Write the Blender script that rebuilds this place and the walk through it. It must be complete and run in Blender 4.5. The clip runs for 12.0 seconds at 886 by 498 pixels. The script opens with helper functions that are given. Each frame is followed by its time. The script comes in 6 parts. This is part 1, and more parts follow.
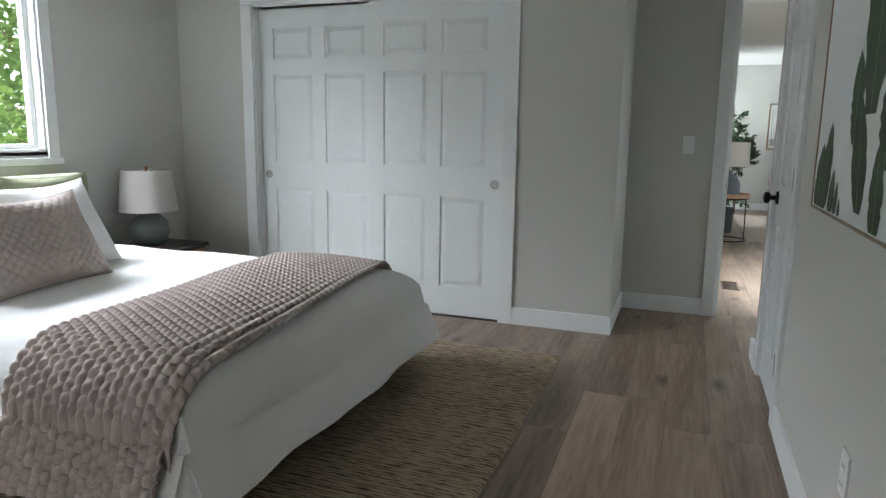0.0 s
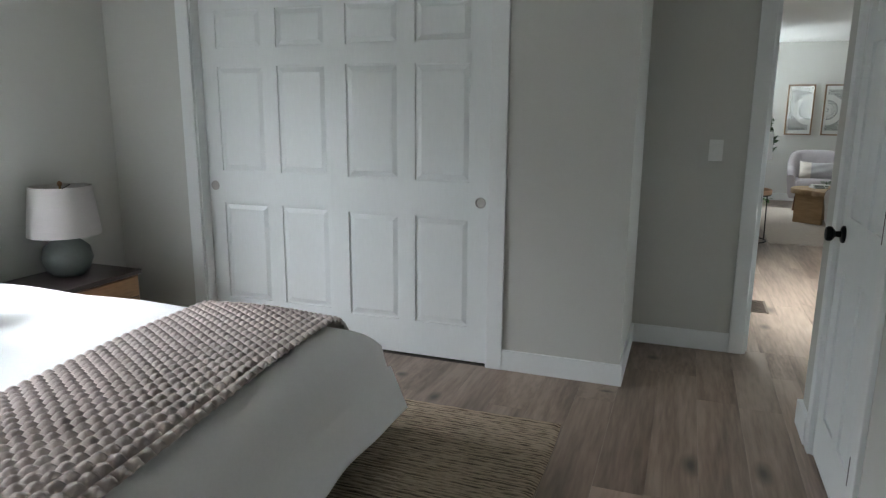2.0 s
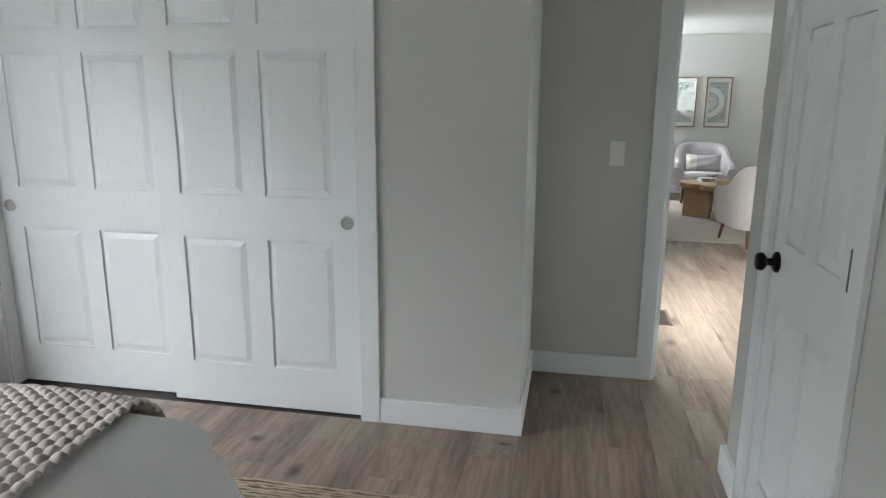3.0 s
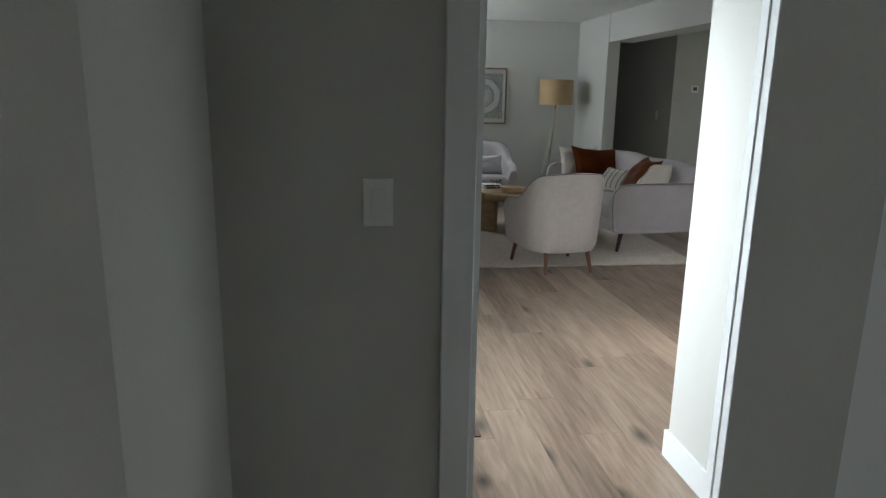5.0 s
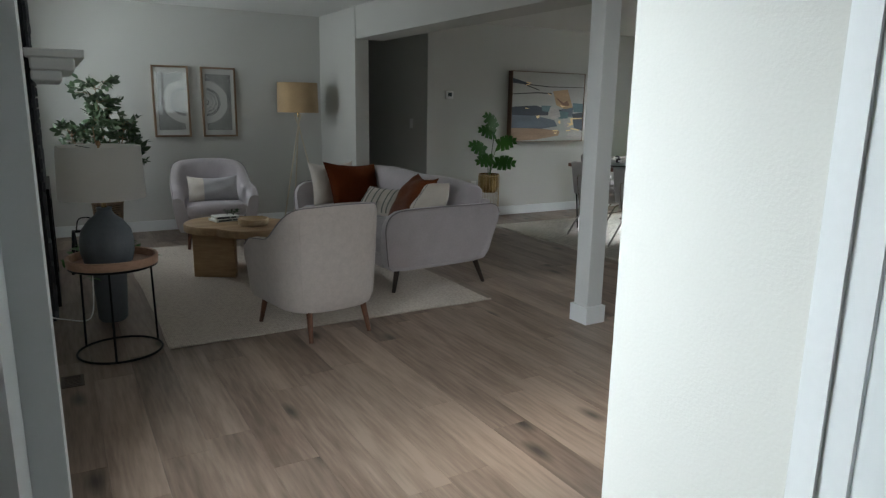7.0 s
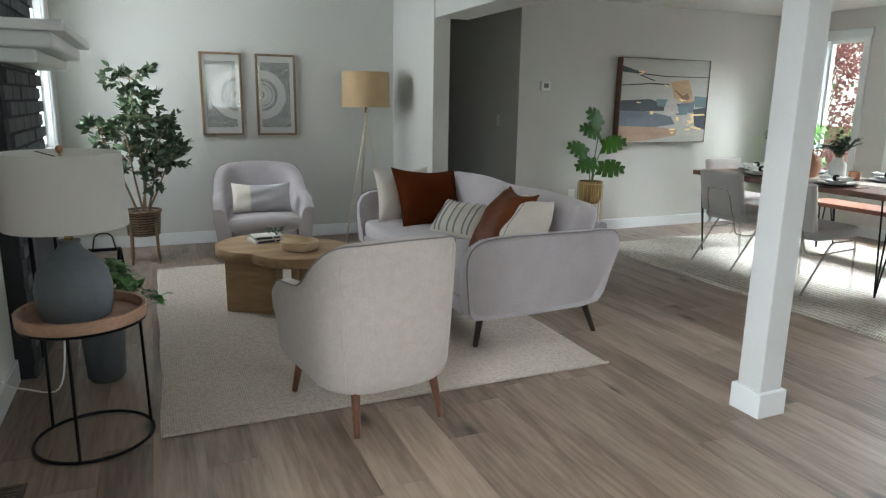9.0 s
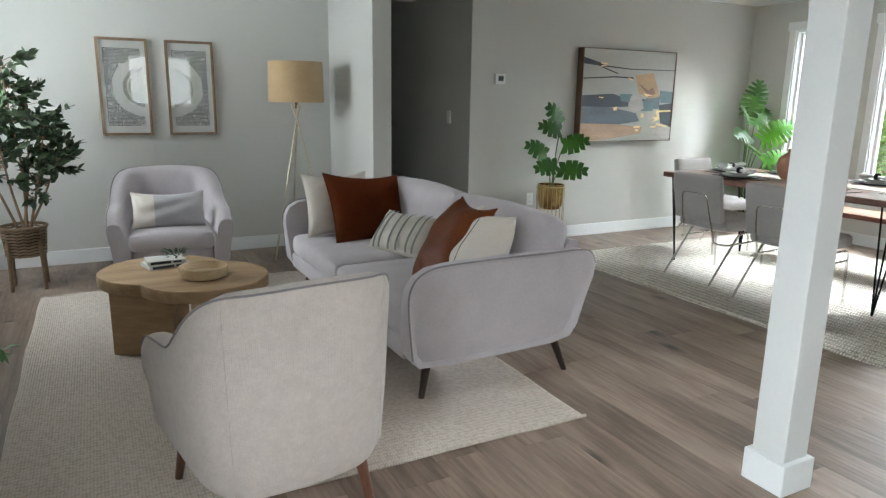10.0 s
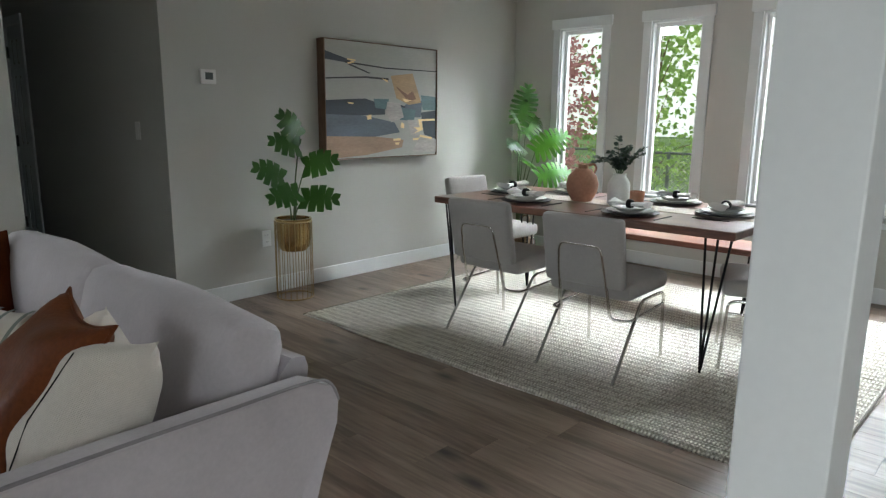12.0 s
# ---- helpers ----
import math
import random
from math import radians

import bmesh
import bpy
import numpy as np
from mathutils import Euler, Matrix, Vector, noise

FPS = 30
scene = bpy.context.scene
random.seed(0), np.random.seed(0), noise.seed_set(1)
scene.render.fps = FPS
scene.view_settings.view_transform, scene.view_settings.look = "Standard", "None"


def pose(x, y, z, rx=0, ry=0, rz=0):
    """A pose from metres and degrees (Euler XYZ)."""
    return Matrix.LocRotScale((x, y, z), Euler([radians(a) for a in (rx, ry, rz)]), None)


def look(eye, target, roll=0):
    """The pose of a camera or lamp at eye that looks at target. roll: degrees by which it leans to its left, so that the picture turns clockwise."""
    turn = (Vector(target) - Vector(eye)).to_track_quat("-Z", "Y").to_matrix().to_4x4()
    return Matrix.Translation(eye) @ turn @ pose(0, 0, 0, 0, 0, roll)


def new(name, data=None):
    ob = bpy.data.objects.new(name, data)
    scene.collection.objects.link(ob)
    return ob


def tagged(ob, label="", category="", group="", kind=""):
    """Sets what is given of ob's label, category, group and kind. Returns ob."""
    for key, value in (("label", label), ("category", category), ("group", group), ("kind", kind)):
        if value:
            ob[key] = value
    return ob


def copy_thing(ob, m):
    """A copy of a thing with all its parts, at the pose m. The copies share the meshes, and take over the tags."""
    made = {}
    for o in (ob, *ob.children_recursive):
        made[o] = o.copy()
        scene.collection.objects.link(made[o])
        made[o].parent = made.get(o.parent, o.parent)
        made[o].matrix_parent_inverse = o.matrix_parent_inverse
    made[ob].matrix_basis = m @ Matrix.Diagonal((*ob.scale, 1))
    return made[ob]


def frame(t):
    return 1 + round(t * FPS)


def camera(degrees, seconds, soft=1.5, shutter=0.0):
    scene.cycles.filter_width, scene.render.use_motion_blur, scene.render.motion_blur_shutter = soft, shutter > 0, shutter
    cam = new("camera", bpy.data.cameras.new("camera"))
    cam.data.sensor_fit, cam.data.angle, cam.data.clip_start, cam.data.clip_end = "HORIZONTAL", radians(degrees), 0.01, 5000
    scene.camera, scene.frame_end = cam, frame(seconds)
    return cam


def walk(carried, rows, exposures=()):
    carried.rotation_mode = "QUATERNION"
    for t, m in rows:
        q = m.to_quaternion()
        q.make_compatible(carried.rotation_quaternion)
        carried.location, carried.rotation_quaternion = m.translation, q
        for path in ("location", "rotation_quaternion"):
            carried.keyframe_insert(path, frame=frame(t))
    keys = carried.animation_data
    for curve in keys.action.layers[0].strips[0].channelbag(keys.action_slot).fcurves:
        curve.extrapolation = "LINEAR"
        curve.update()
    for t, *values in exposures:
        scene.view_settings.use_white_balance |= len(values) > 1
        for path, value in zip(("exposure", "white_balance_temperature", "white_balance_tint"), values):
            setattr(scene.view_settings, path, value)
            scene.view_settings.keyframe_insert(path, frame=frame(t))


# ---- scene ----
cam = camera(67.4, 12.0, soft=1.3)
PATH = [
    (0, (0.633, 1.133, 1.186), (-0.038, 2.986, 0.843), 0.8),
    (0.5, (0.59, 1.255, 1.191), (-0.049, 3.114, 0.823), 0.7),
    (1, (0.484, 1.426, 1.2), (-0.086, 3.304, 0.812), 0.9),
    (1.5, (0.446, 1.72, 1.266), (-0.149, 3.586, 0.857), 0.5),
    (2, (0.494, 1.906, 1.344), (-0.176, 3.745, 0.931), 0.4),
    (2.5, (0.446, 2.188, 1.363), (-0.137, 4.052, 0.933), 0.6),
    (3, (0.433, 2.538, 1.379), (0.06, 4.454, 0.941), 0.3),
    (3.5, (0.442, 2.994, 1.384), (0.369, 4.941, 0.935), 0.8),
    (3.7, (0.511, 3.161, 1.395), (0.468, 5.107, 0.935), 0.5),
    (5.3, (0.592, 4.517, 1.387), (0.966, 6.429, 0.936), 0.9),
    (5.5, (0.619, 4.691, 1.371), (1.062, 6.59, 0.926), 0.7),
    (6, (0.705, 5.038, 1.36), (1.361, 6.877, 0.928), 1.1),
    (6.5, (0.806, 5.332, 1.359), (1.682, 7.08, 0.939), 1.0),
    (6.7, (0.835, 5.446, 1.362), (1.836, 7.126, 0.944), 0.9),
    (7.5, (1.05, 5.86, 1.35), (1.98, 7.58, 0.925), 1.0),
    (8.5, (1.278, 6.43, 1.326), (2.148, 8.181, 0.902), 1.2),
    (9, (1.42, 6.754, 1.333), (2.195, 8.546, 0.899), 0.9),
    (9.5, (1.588, 7.073, 1.338), (2.355, 8.867, 0.898), 0.8),
    (10, (1.783, 7.392, 1.307), (2.681, 9.124, 0.869), 0.9),
    (10.5, (2.023, 7.72, 1.3), (3.01, 9.405, 0.868), 1.0),
    (11, (2.238, 8.003, 1.296), (3.407, 9.571, 0.876), 1.0),
    (11.5, (2.572, 8.278, 1.274), (3.896, 9.722, 0.866), 0.6),
    (12, (2.848, 8.505, 1.270), (4.285, 9.840, 0.875), 0.6),
]
walk(cam, [(t, look(eye, target, roll)) for t, eye, target, roll in PATH],
     exposures=((0.0, 0.05), (2.0, -0.1), (2.5, 0.0), (3.0, 0.35), (3.5, 0.42), (5.3, -1.05), (5.6, -1.05), (6.5, -1.4), (6.7, -1.4), (7.5, -0.95), (8.5, -0.35), (10.5, 0.05), (11.0, -0.05), (12.0, -0.65)))

# ---- light ----
world = bpy.data.worlds.new("sky")
scene.world = world
world.use_nodes = True
wn = world.node_tree.nodes
sky = wn.new("ShaderNodeTexSky")
sky.sky_type = 'NISHITA'
sky.sun_disc = False
sky.sun_elevation = radians(50)
sky.sun_rotation = radians(170)
wn["Background"].inputs["Strength"].default_value = 0.15
world.node_tree.links.new(sky.outputs[0], wn["Background"].inputs["Color"])

sun = new("sun", bpy.data.lights.new("sun", 'SUN'))
sun.data.energy, sun.data.angle, sun.data.color = 5.0, radians(12), (1.0, 0.96, 0.9)
sun.matrix_world = look((6, -14, 28), (2, 8, 0))


def window_light(name, eye, target, w, h, watts, colour=(0.85, 0.94, 1.0)):
    lamp = new(name, bpy.data.lights.new(name, 'AREA'))
    lamp.data.shape, lamp.data.size, lamp.data.size_y = 'RECTANGLE', w, h
    lamp.data.energy, lamp.data.color = watts, colour
    lamp.matrix_world = look(eye, target)
    return lamp


X_WINDOW_4 = 0.70
WIN_Y = (11.84, 10.95, 10.07, 9.18)
window_light("daylight_bedroom", (-3.55, 3.2, 2.75), (-1.6, 3.2, 0.75), 1.6, 1.1, 460, (0.86, 0.92, 1.0))
window_light("daylight_bedroom_low", (-4.1, 2.7, 1.75), (0.6, 3.4, 1.1), 1.5, 1.3, 17, (0.86, 0.92, 1.0))
# added fill from behind the viewpoint, brightens the near side of the bed
window_light("daylight_bedroom_rear", (-1.1, -1.05, 1.5), (-1.1, 3, 0.6), 1.5, 0.95, 9, (0.86, 0.92, 1.0))
for wy, watts in zip(WIN_Y, (90, 230, 240, 160)):
    window_light("daylight_dining", (9.3, wy, 2.5), (6.0, wy, 0.1), 0.6, 1.0, watts).data.spread = radians(90)
window_light("daylight_dining_low", (10.0, 7.8, 1.95), (7.0, 11.3, 1.2), 2.6, 2.4, 45)
window_light("daylight_living", (X_WINDOW_4 - 0.11, 12.31, 1.51), (3.0, 12.45, 1.35), 0.98, 1.14, 46)
window_light("daylight_entry", (0.56, 7.05, 1.55), (2.0, 6.9, 0.35), 1.0, 1.0, 84).data.spread = radians(118)
window_light("daylight_kitchen", (2.85, 6.36, 1.55), (2.85, 9.0, 1.2), 0.95, 0.80, 10)


# ---- materials ----
def mat(name, colour, rough=0.6, metal=0.0, scale=0.0, spread=0.12, bump=0.0, stretch=(1, 1, 1), coat=0.0, sheen=0.0,
        fine=0.0, rand=0.0, trans=0.0, coord="Object", spec=0.5):
    """A surface with coarse and fine variation in colour and relief."""
    m = bpy.data.materials.new(name)
    m.use_nodes = True
    n, l = m.node_tree.nodes, m.node_tree.links
    b = n["Principled BSDF"]
    b.inputs["Roughness"].default_value = rough
    b.inputs["Metallic"].default_value = metal
    b.inputs["Coat Weight"].default_value = coat
    b.inputs["Sheen Weight"].default_value = sheen
    b.inputs["Transmission Weight"].default_value = trans
    b.inputs["Specular IOR Level"].default_value = spec
    b.inputs["Base Color"].default_value = (*colour, 1)
    if scale:
        tc = n.new("ShaderNodeTexCoord")
        mp = n.new("ShaderNodeMapping")
        mp.inputs["Scale"].default_value = stretch
        l.new(tc.outputs[coord], mp.inputs["Vector"])
        big = n.new("ShaderNodeTexNoise")
        big.inputs["Scale"].default_value = scale
        big.inputs["Detail"].default_value = 6
        l.new(mp.outputs[0], big.inputs["Vector"])
        small = n.new("ShaderNodeTexNoise")
        small.inputs["Scale"].default_value = fine or scale * 12
        small.inputs["Detail"].default_value = 3
        l.new(mp.outputs[0], small.inputs["Vector"])
        mixed = n.new("ShaderNodeMix")
        mixed.data_type = 'FLOAT'
        mixed.inputs[0].default_value = 0.45
        l.new(big.outputs["Fac"], mixed.inputs[2])
        l.new(small.outputs["Fac"], mixed.inputs[3])
        ramp = n.new("ShaderNodeMapRange")
        ramp.inputs[1].default_value, ramp.inputs[2].default_value = 0.3, 0.7
        ramp.inputs[3].default_value, ramp.inputs[4].default_value = 1 - spread, 1 + spread
        l.new(mixed.outputs[0], ramp.inputs[0])
        value = ramp.outputs[0]
        if rand:
            oi = n.new("ShaderNodeObjectInfo")
            rr = n.new("ShaderNodeMapRange")
            rr.inputs[3].default_value, rr.inputs[4].default_value = 1 - rand, 1 + rand
            l.new(oi.outputs["Random"], rr.inputs[0])
            mul = n.new("ShaderNodeMath")
            mul.operation = 'MULTIPLY'
            l.new(value, mul.inputs[0])
            l.new(rr.outputs[0], mul.inputs[1])
            value = mul.outputs[0]
        tint = n.new("ShaderNodeMix")
        tint.data_type, tint.blend_type = 'RGBA', 'MULTIPLY'
        tint.inputs[0].default_value = 1
        tint.inputs[6].default_value = (*colour, 1)
        l.new(value, tint.inputs[7])
        l.new(tint.outputs[2], b.inputs["Base Color"])
        if bump:
            bp = n.new("ShaderNodeBump")
            bp.inputs["Strength"].default_value = min(1.0, bump)
            bp.inputs["Distance"].default_value = 0.004
            l.new(small.outputs["Fac"], bp.inputs["Height"])
            l.new(bp.outputs[0], b.inputs["Normal"])
    return m


def fabric(name, colour, rough=0.9, threads=420, spread=0.16, bump=0.5, slub=6.0, sheen=0.2):
    """Woven cloth: two crossing thread waves over soft blotches."""
    m = mat(name, colour, rough, 0, slub, spread, 0, sheen=sheen, fine=90, spec=0.2)
    n, l = m.node_tree.nodes, m.node_tree.links
    b = n["Principled BSDF"]
    tc = n.new("ShaderNodeTexCoord")
    total = None
    for axis in ('X', 'Y', 'Z'):
        w = n.new("ShaderNodeTexWave")
        w.bands_direction = axis
        w.inputs["Scale"].default_value = threads / 6.28
        w.inputs["Distortion"].default_value = 3.0
        w.inputs["Detail Scale"].default_value = 2.0
        l.new(tc.outputs["Object"], w.inputs["Vector"])
        if total is None:
            total = w.outputs["Fac"]
        else:
            add = n.new("ShaderNodeMath")
            l.new(total, add.inputs[0])
            l.new(w.outputs["Fac"], add.inputs[1])
            total = add.outputs[0]
    bp = n.new("ShaderNodeBump")
    bp.inputs["Strength"].default_value = bump
    bp.inputs["Distance"].default_value = 0.002
    l.new(total, bp.inputs["Height"])
    l.new(bp.outputs[0], b.inputs["Normal"])
    return m


def glow_through(m, share, colour):
    """Lets part of the light pass through a thin sheet such as a leaf or a lampshade."""
    n, l = m.node_tree.nodes, m.node_tree.links
    tl = n.new("ShaderNodeBsdfTranslucent")
    tl.inputs["Color"].default_value = (*colour, 1)
    mx = n.new("ShaderNodeMixShader")
    mx.inputs[0].default_value = share
    l.new(n["Principled BSDF"].outputs[0], mx.inputs[1])
    l.new(tl.outputs[0], mx.inputs[2])
    l.new(mx.outputs[0], n["Material Output"].inputs["Surface"])
    return m


def braid(name, light, dark, per_x, per_y, fleck=0.35, depth=0.006):
    """A hand-woven rug: rows of yarn with darker gaps and stray flecks."""
    m = bpy.data.materials.new(name)
    m.use_nodes = True
    n, l = m.node_tree.nodes, m.node_tree.links
    b = n["Principled BSDF"]
    b.inputs["Roughness"].default_value = 1.0
    b.inputs["Specular IOR Level"].default_value = 0.15
    tc = n.new("ShaderNodeTexCoord")
    waves = []
    for axis, per in (('X', per_x), ('Y', per_y)):
        w = n.new("ShaderNodeTexWave")
        w.bands_direction = axis
        w.inputs["Scale"].default_value = 0.314 / per
        w.inputs["Distortion"].default_value = 0.35
        w.inputs["Detail"].default_value = 3
        w.inputs["Detail Scale"].default_value = 3.0
        l.new(tc.outputs["Object"], w.inputs["Vector"])
        waves.append(w.outputs["Fac"])
    both = n.new("ShaderNodeMath")
    both.operation = 'MULTIPLY'
    if per_x > 5 * per_y:
        both.inputs[0].default_value = 1.0
    else:
        l.new(waves[0], both.inputs[0])
    l.new(waves[1], both.inputs[1])
    speck = n.new("ShaderNodeTexNoise")
    speck.inputs["Scale"].default_value = 60
    speck.inputs["Detail"].default_value = 4
    mp = n.new("ShaderNodeMapping")
    mp.inputs["Scale"].default_value = (0.30, 1.6, 1) if per_x > per_y else (1, 0.8, 1)
    l.new(tc.outputs["Object"], mp.inputs["Vector"])
    l.new(mp.outputs[0], speck.inputs["Vector"])
    big = n.new("ShaderNodeTexNoise")
    big.inputs["Scale"].default_value = 5
    big.inputs["Detail"].default_value = 5
    l.new(mp.outputs[0], big.inputs["Vector"])
    s1 = n.new("ShaderNodeMapRange")
    s1.inputs[1].default_value, s1.inputs[2].default_value = 0.38, 0.62
    l.new(speck.outputs["Fac"], s1.inputs[0])
    mx = n.new("ShaderNodeMix")
    mx.data_type = 'FLOAT'
    mx.inputs[0].default_value = fleck
    l.new(both.outputs[0], mx.inputs[2])
    l.new(s1.outputs[0], mx.inputs[3])
    m2 = n.new("ShaderNodeMix")
    m2.data_type = 'FLOAT'
    m2.inputs[0].default_value = 0.2
    l.new(mx.outputs[0], m2.inputs[2])
    l.new(big.outputs["Fac"], m2.inputs[3])
    ramp = n.new("ShaderNodeValToRGB")
    ramp.color_ramp.elements[0].position, ramp.color_ramp.elements[0].color = 0.12, (*dark, 1)
    ramp.color_ramp.elements[1].position, ramp.color_ramp.elements[1].color = 0.6, (*light, 1)
    l.new(m2.outputs[0], ramp.inputs[0])
    l.new(ramp.outputs[0], b.inputs["Base Color"])
    bp = n.new("ShaderNodeBump")
    bp.inputs["Strength"].default_value = 1.0
    bp.inputs["Distance"].default_value = depth
    l.new(mx.outputs[0], bp.inputs["Height"])
    l.new(bp.outputs[0], b.inputs["Normal"])
    return m


def wood(name, dark, light, rough=0.5, scale=3.0, along='Y', rand=0.0, bump=0.15, knots=0.0, stretch=0.16):
    """Timber grain that runs along one axis, with tone that differs from piece to piece."""
    m = bpy.data.materials.new(name)
    m.use_nodes = True
    n, l = m.node_tree.nodes, m.node_tree.links
    b = n["Principled BSDF"]
    tc = n.new("ShaderNodeTexCoord")
    oi = n.new("ShaderNodeObjectInfo")
    shift = n.new("ShaderNodeVectorMath")
    shift.operation = 'ADD'
    far = n.new("ShaderNodeVectorMath")
    far.operation = 'SCALE'
    far.inputs[0].default_value = (17.0, 31.0, 7.0)
    l.new(oi.outputs["Random"], far.inputs["Scale"])
    l.new(tc.outputs["Object"], shift.inputs[0])
    l.new(far.outputs[0], shift.inputs[1])
    mp = n.new("ShaderNodeMapping")
    mp.inputs["Scale"].default_value = {'X': (stretch, 1, 1), 'Y': (1, stretch, 1), 'Z': (1, 1, stretch)}[along]
    l.new(shift.outputs[0], mp.inputs["Vector"])
    warp = n.new("ShaderNodeTexNoise")
    warp.inputs["Scale"].default_value = scale * 1.6
    warp.inputs["Detail"].default_value = 5
    warp.inputs["Distortion"].default_value = 1.2
    l.new(mp.outputs[0], warp.inputs["Vector"])
    fine = n.new("ShaderNodeTexNoise")
    fine.inputs["Scale"].default_value = scale * 22
    fine.inputs["Detail"].default_value = 6
    l.new(mp.outputs[0], fine.inputs["Vector"])
    mx = n.new("ShaderNodeMix")
    mx.data_type = 'FLOAT'
    mx.inputs[0].default_value = 0.38
    l.new(warp.outputs["Fac"], mx.inputs[2])
    l.new(fine.outputs["Fac"], mx.inputs[3])
    ramp = n.new("ShaderNodeValToRGB")
    ramp.color_ramp.elements[0].position, ramp.color_ramp.elements[0].color = 0.36, (*dark, 1)
    ramp.color_ramp.elements[1].position, ramp.color_ramp.elements[1].color = 0.62, (*light, 1)
    l.new(mx.outputs[0], ramp.inputs[0])
    colour = ramp.outputs[0]
    if knots:
        kn = n.new("ShaderNodeMapping")
        kn.inputs["Scale"].default_value = {'X': (0.4, 1, 1), 'Y': (1, 0.4, 1), 'Z': (1, 1, 0.4)}[along]
        l.new(shift.outputs[0], kn.inputs["Vector"])
        vo = n.new("ShaderNodeTexVoronoi")
        vo.voronoi_dimensions = '2D'
        vo.inputs["Scale"].default_value = knots
        l.new(kn.outputs[0], vo.inputs["Vector"])
        kr = n.new("ShaderNodeMapRange")
        kr.inputs[1].default_value, kr.inputs[2].default_value = 0.012, 0.075
        kr.inputs[3].default_value, kr.inputs[4].default_value = 0.22, 1.0
        l.new(vo.outputs["Distance"], kr.inputs[0])
        km = n.new("ShaderNodeMix")
        km.data_type, km.blend_type = 'RGBA', 'MULTIPLY'
        km.inputs[0].default_value = 1
        l.new(colour, km.inputs[6])
        l.new(kr.outputs[0], km.inputs[7])
        colour = km.outputs[2]
    if rand:
        rr = n.new("ShaderNodeMapRange")
        rr.inputs[3].default_value, rr.inputs[4].default_value = 1 - rand, 1 + rand
        l.new(oi.outputs["Random"], rr.inputs[0])
        rm = n.new("ShaderNodeMix")
        rm.data_type, rm.blend_type = 'RGBA', 'MULTIPLY'
        rm.inputs[0].default_value = 1
        l.new(colour, rm.inputs[6])
        l.new(rr.outputs[0], rm.inputs[7])
        colour = rm.outputs[2]
    l.new(colour, b.inputs["Base Color"])
    b.inputs["Roughness"].default_value = rough
    bp = n.new("ShaderNodeBump")
    bp.inputs["Strength"].default_value = bump
    bp.inputs["Distance"].default_value = 0.002
    l.new(fine.outputs["Fac"], bp.inputs["Height"])
    l.new(bp.outputs[0], b.inputs["Normal"])
    return m


M_WALL = mat("wall_paint", (0.575, 0.572, 0.538), 0.85, 0, 1.2, 0.03, 0.12, fine=160)
M_CEIL = mat("ceiling_paint", (0.74, 0.74, 0.71), 0.9, 0, 1.5, 0.03, 0.3, fine=120)
M_TRIM = mat("trim_paint", (0.80, 0.82, 0.82), 0.42, 0, 2.0, 0.025, 0.04, fine=60)
M_DOOR = mat("door_paint", (0.78, 0.81, 0.81), 0.45, 0, 2.0, 0.03, 0.05, fine=70, stretch=(1, 1, 0.2))
M_PLANK = wood("vinyl_plank", (0.115, 0.077, 0.056), (0.31, 0.231, 0.178), 0.38, 2.4, 'Y', 0.12, 0.12, knots=1.7, stretch=0.085)
M_SUB = mat("underlay", (0.05, 0.04, 0.035), 0.9, 0, 3)
M_BLACK = mat("black_metal", (0.012, 0.012, 0.013), 0.42, 0.8, 14, 0.2, 0.1)
M_CHROME = mat("chrome", (0.62, 0.6, 0.57), 0.18, 1.0, 20, 0.06)
M_NICKEL = mat("brushed_nickel", (0.55, 0.53, 0.5), 0.55, 0.6, 30, 0.1)
M_BRASS = mat("brass", (0.50, 0.36, 0.17), 0.22, 1.0, 12, 0.1)
M_PLASTIC = mat("white_plastic", (0.82, 0.82, 0.8), 0.35, 0, 6, 0.02)
M_GLASS = mat("window_glass", (1, 1, 1), 0.0, 0, trans=1.0)
M_BRICK = mat("painted_brick", (0.075, 0.08, 0.085), 0.75, 0, 6, 0.25, 0.8, fine=70, rand=0.15)
M_MORTAR = mat("mortar", (0.03, 0.032, 0.035), 0.9, 0, 10, 0.2, 0.5)


# ---- mesh tools ----
def box(bm, x0, x1, y0, y1, z0, z1, bevel=0.0, seg=2):
    ret = bmesh.ops.create_cube(bm, size=1.0)
    vs = ret["verts"]
    for v in vs:
        v.co = Vector(((x0 + x1) / 2 + v.co.x * (x1 - x0), (y0 + y1) / 2 + v.co.y * (y1 - y0), (z0 + z1) / 2 + v.co.z * (z1 - z0)))
    if bevel:
        es = list({e for v in vs for e in v.link_edges})
        bmesh.ops.bevel(bm, geom=es, offset=bevel, segments=seg, affect='EDGES', profile=0.5)
    return bm


def ring_faces(bm, rings, closed_u=True):
    for a, b in zip(rings, rings[1:]):
        k = len(a)
        for i in range(k if closed_u else k - 1):
            j = (i + 1) % k
            bm.faces.new((a[i], a[j], b[j], b[i]))


def lathe(bm, profile, seg=28, centre=(0, 0, 0), cap=True):
    cx, cy, cz = centre
    rings = []
    for r, z in profile:
        rings.append([bm.verts.new((cx + r * math.cos(2 * math.pi * i / seg), cy + r * math.sin(2 * math.pi * i / seg), cz + z)) for i in range(seg)])
    ring_faces(bm, rings)
    if cap:
        bm.faces.new(list(reversed(rings[0])))
        bm.faces.new(rings[-1])
    return bm


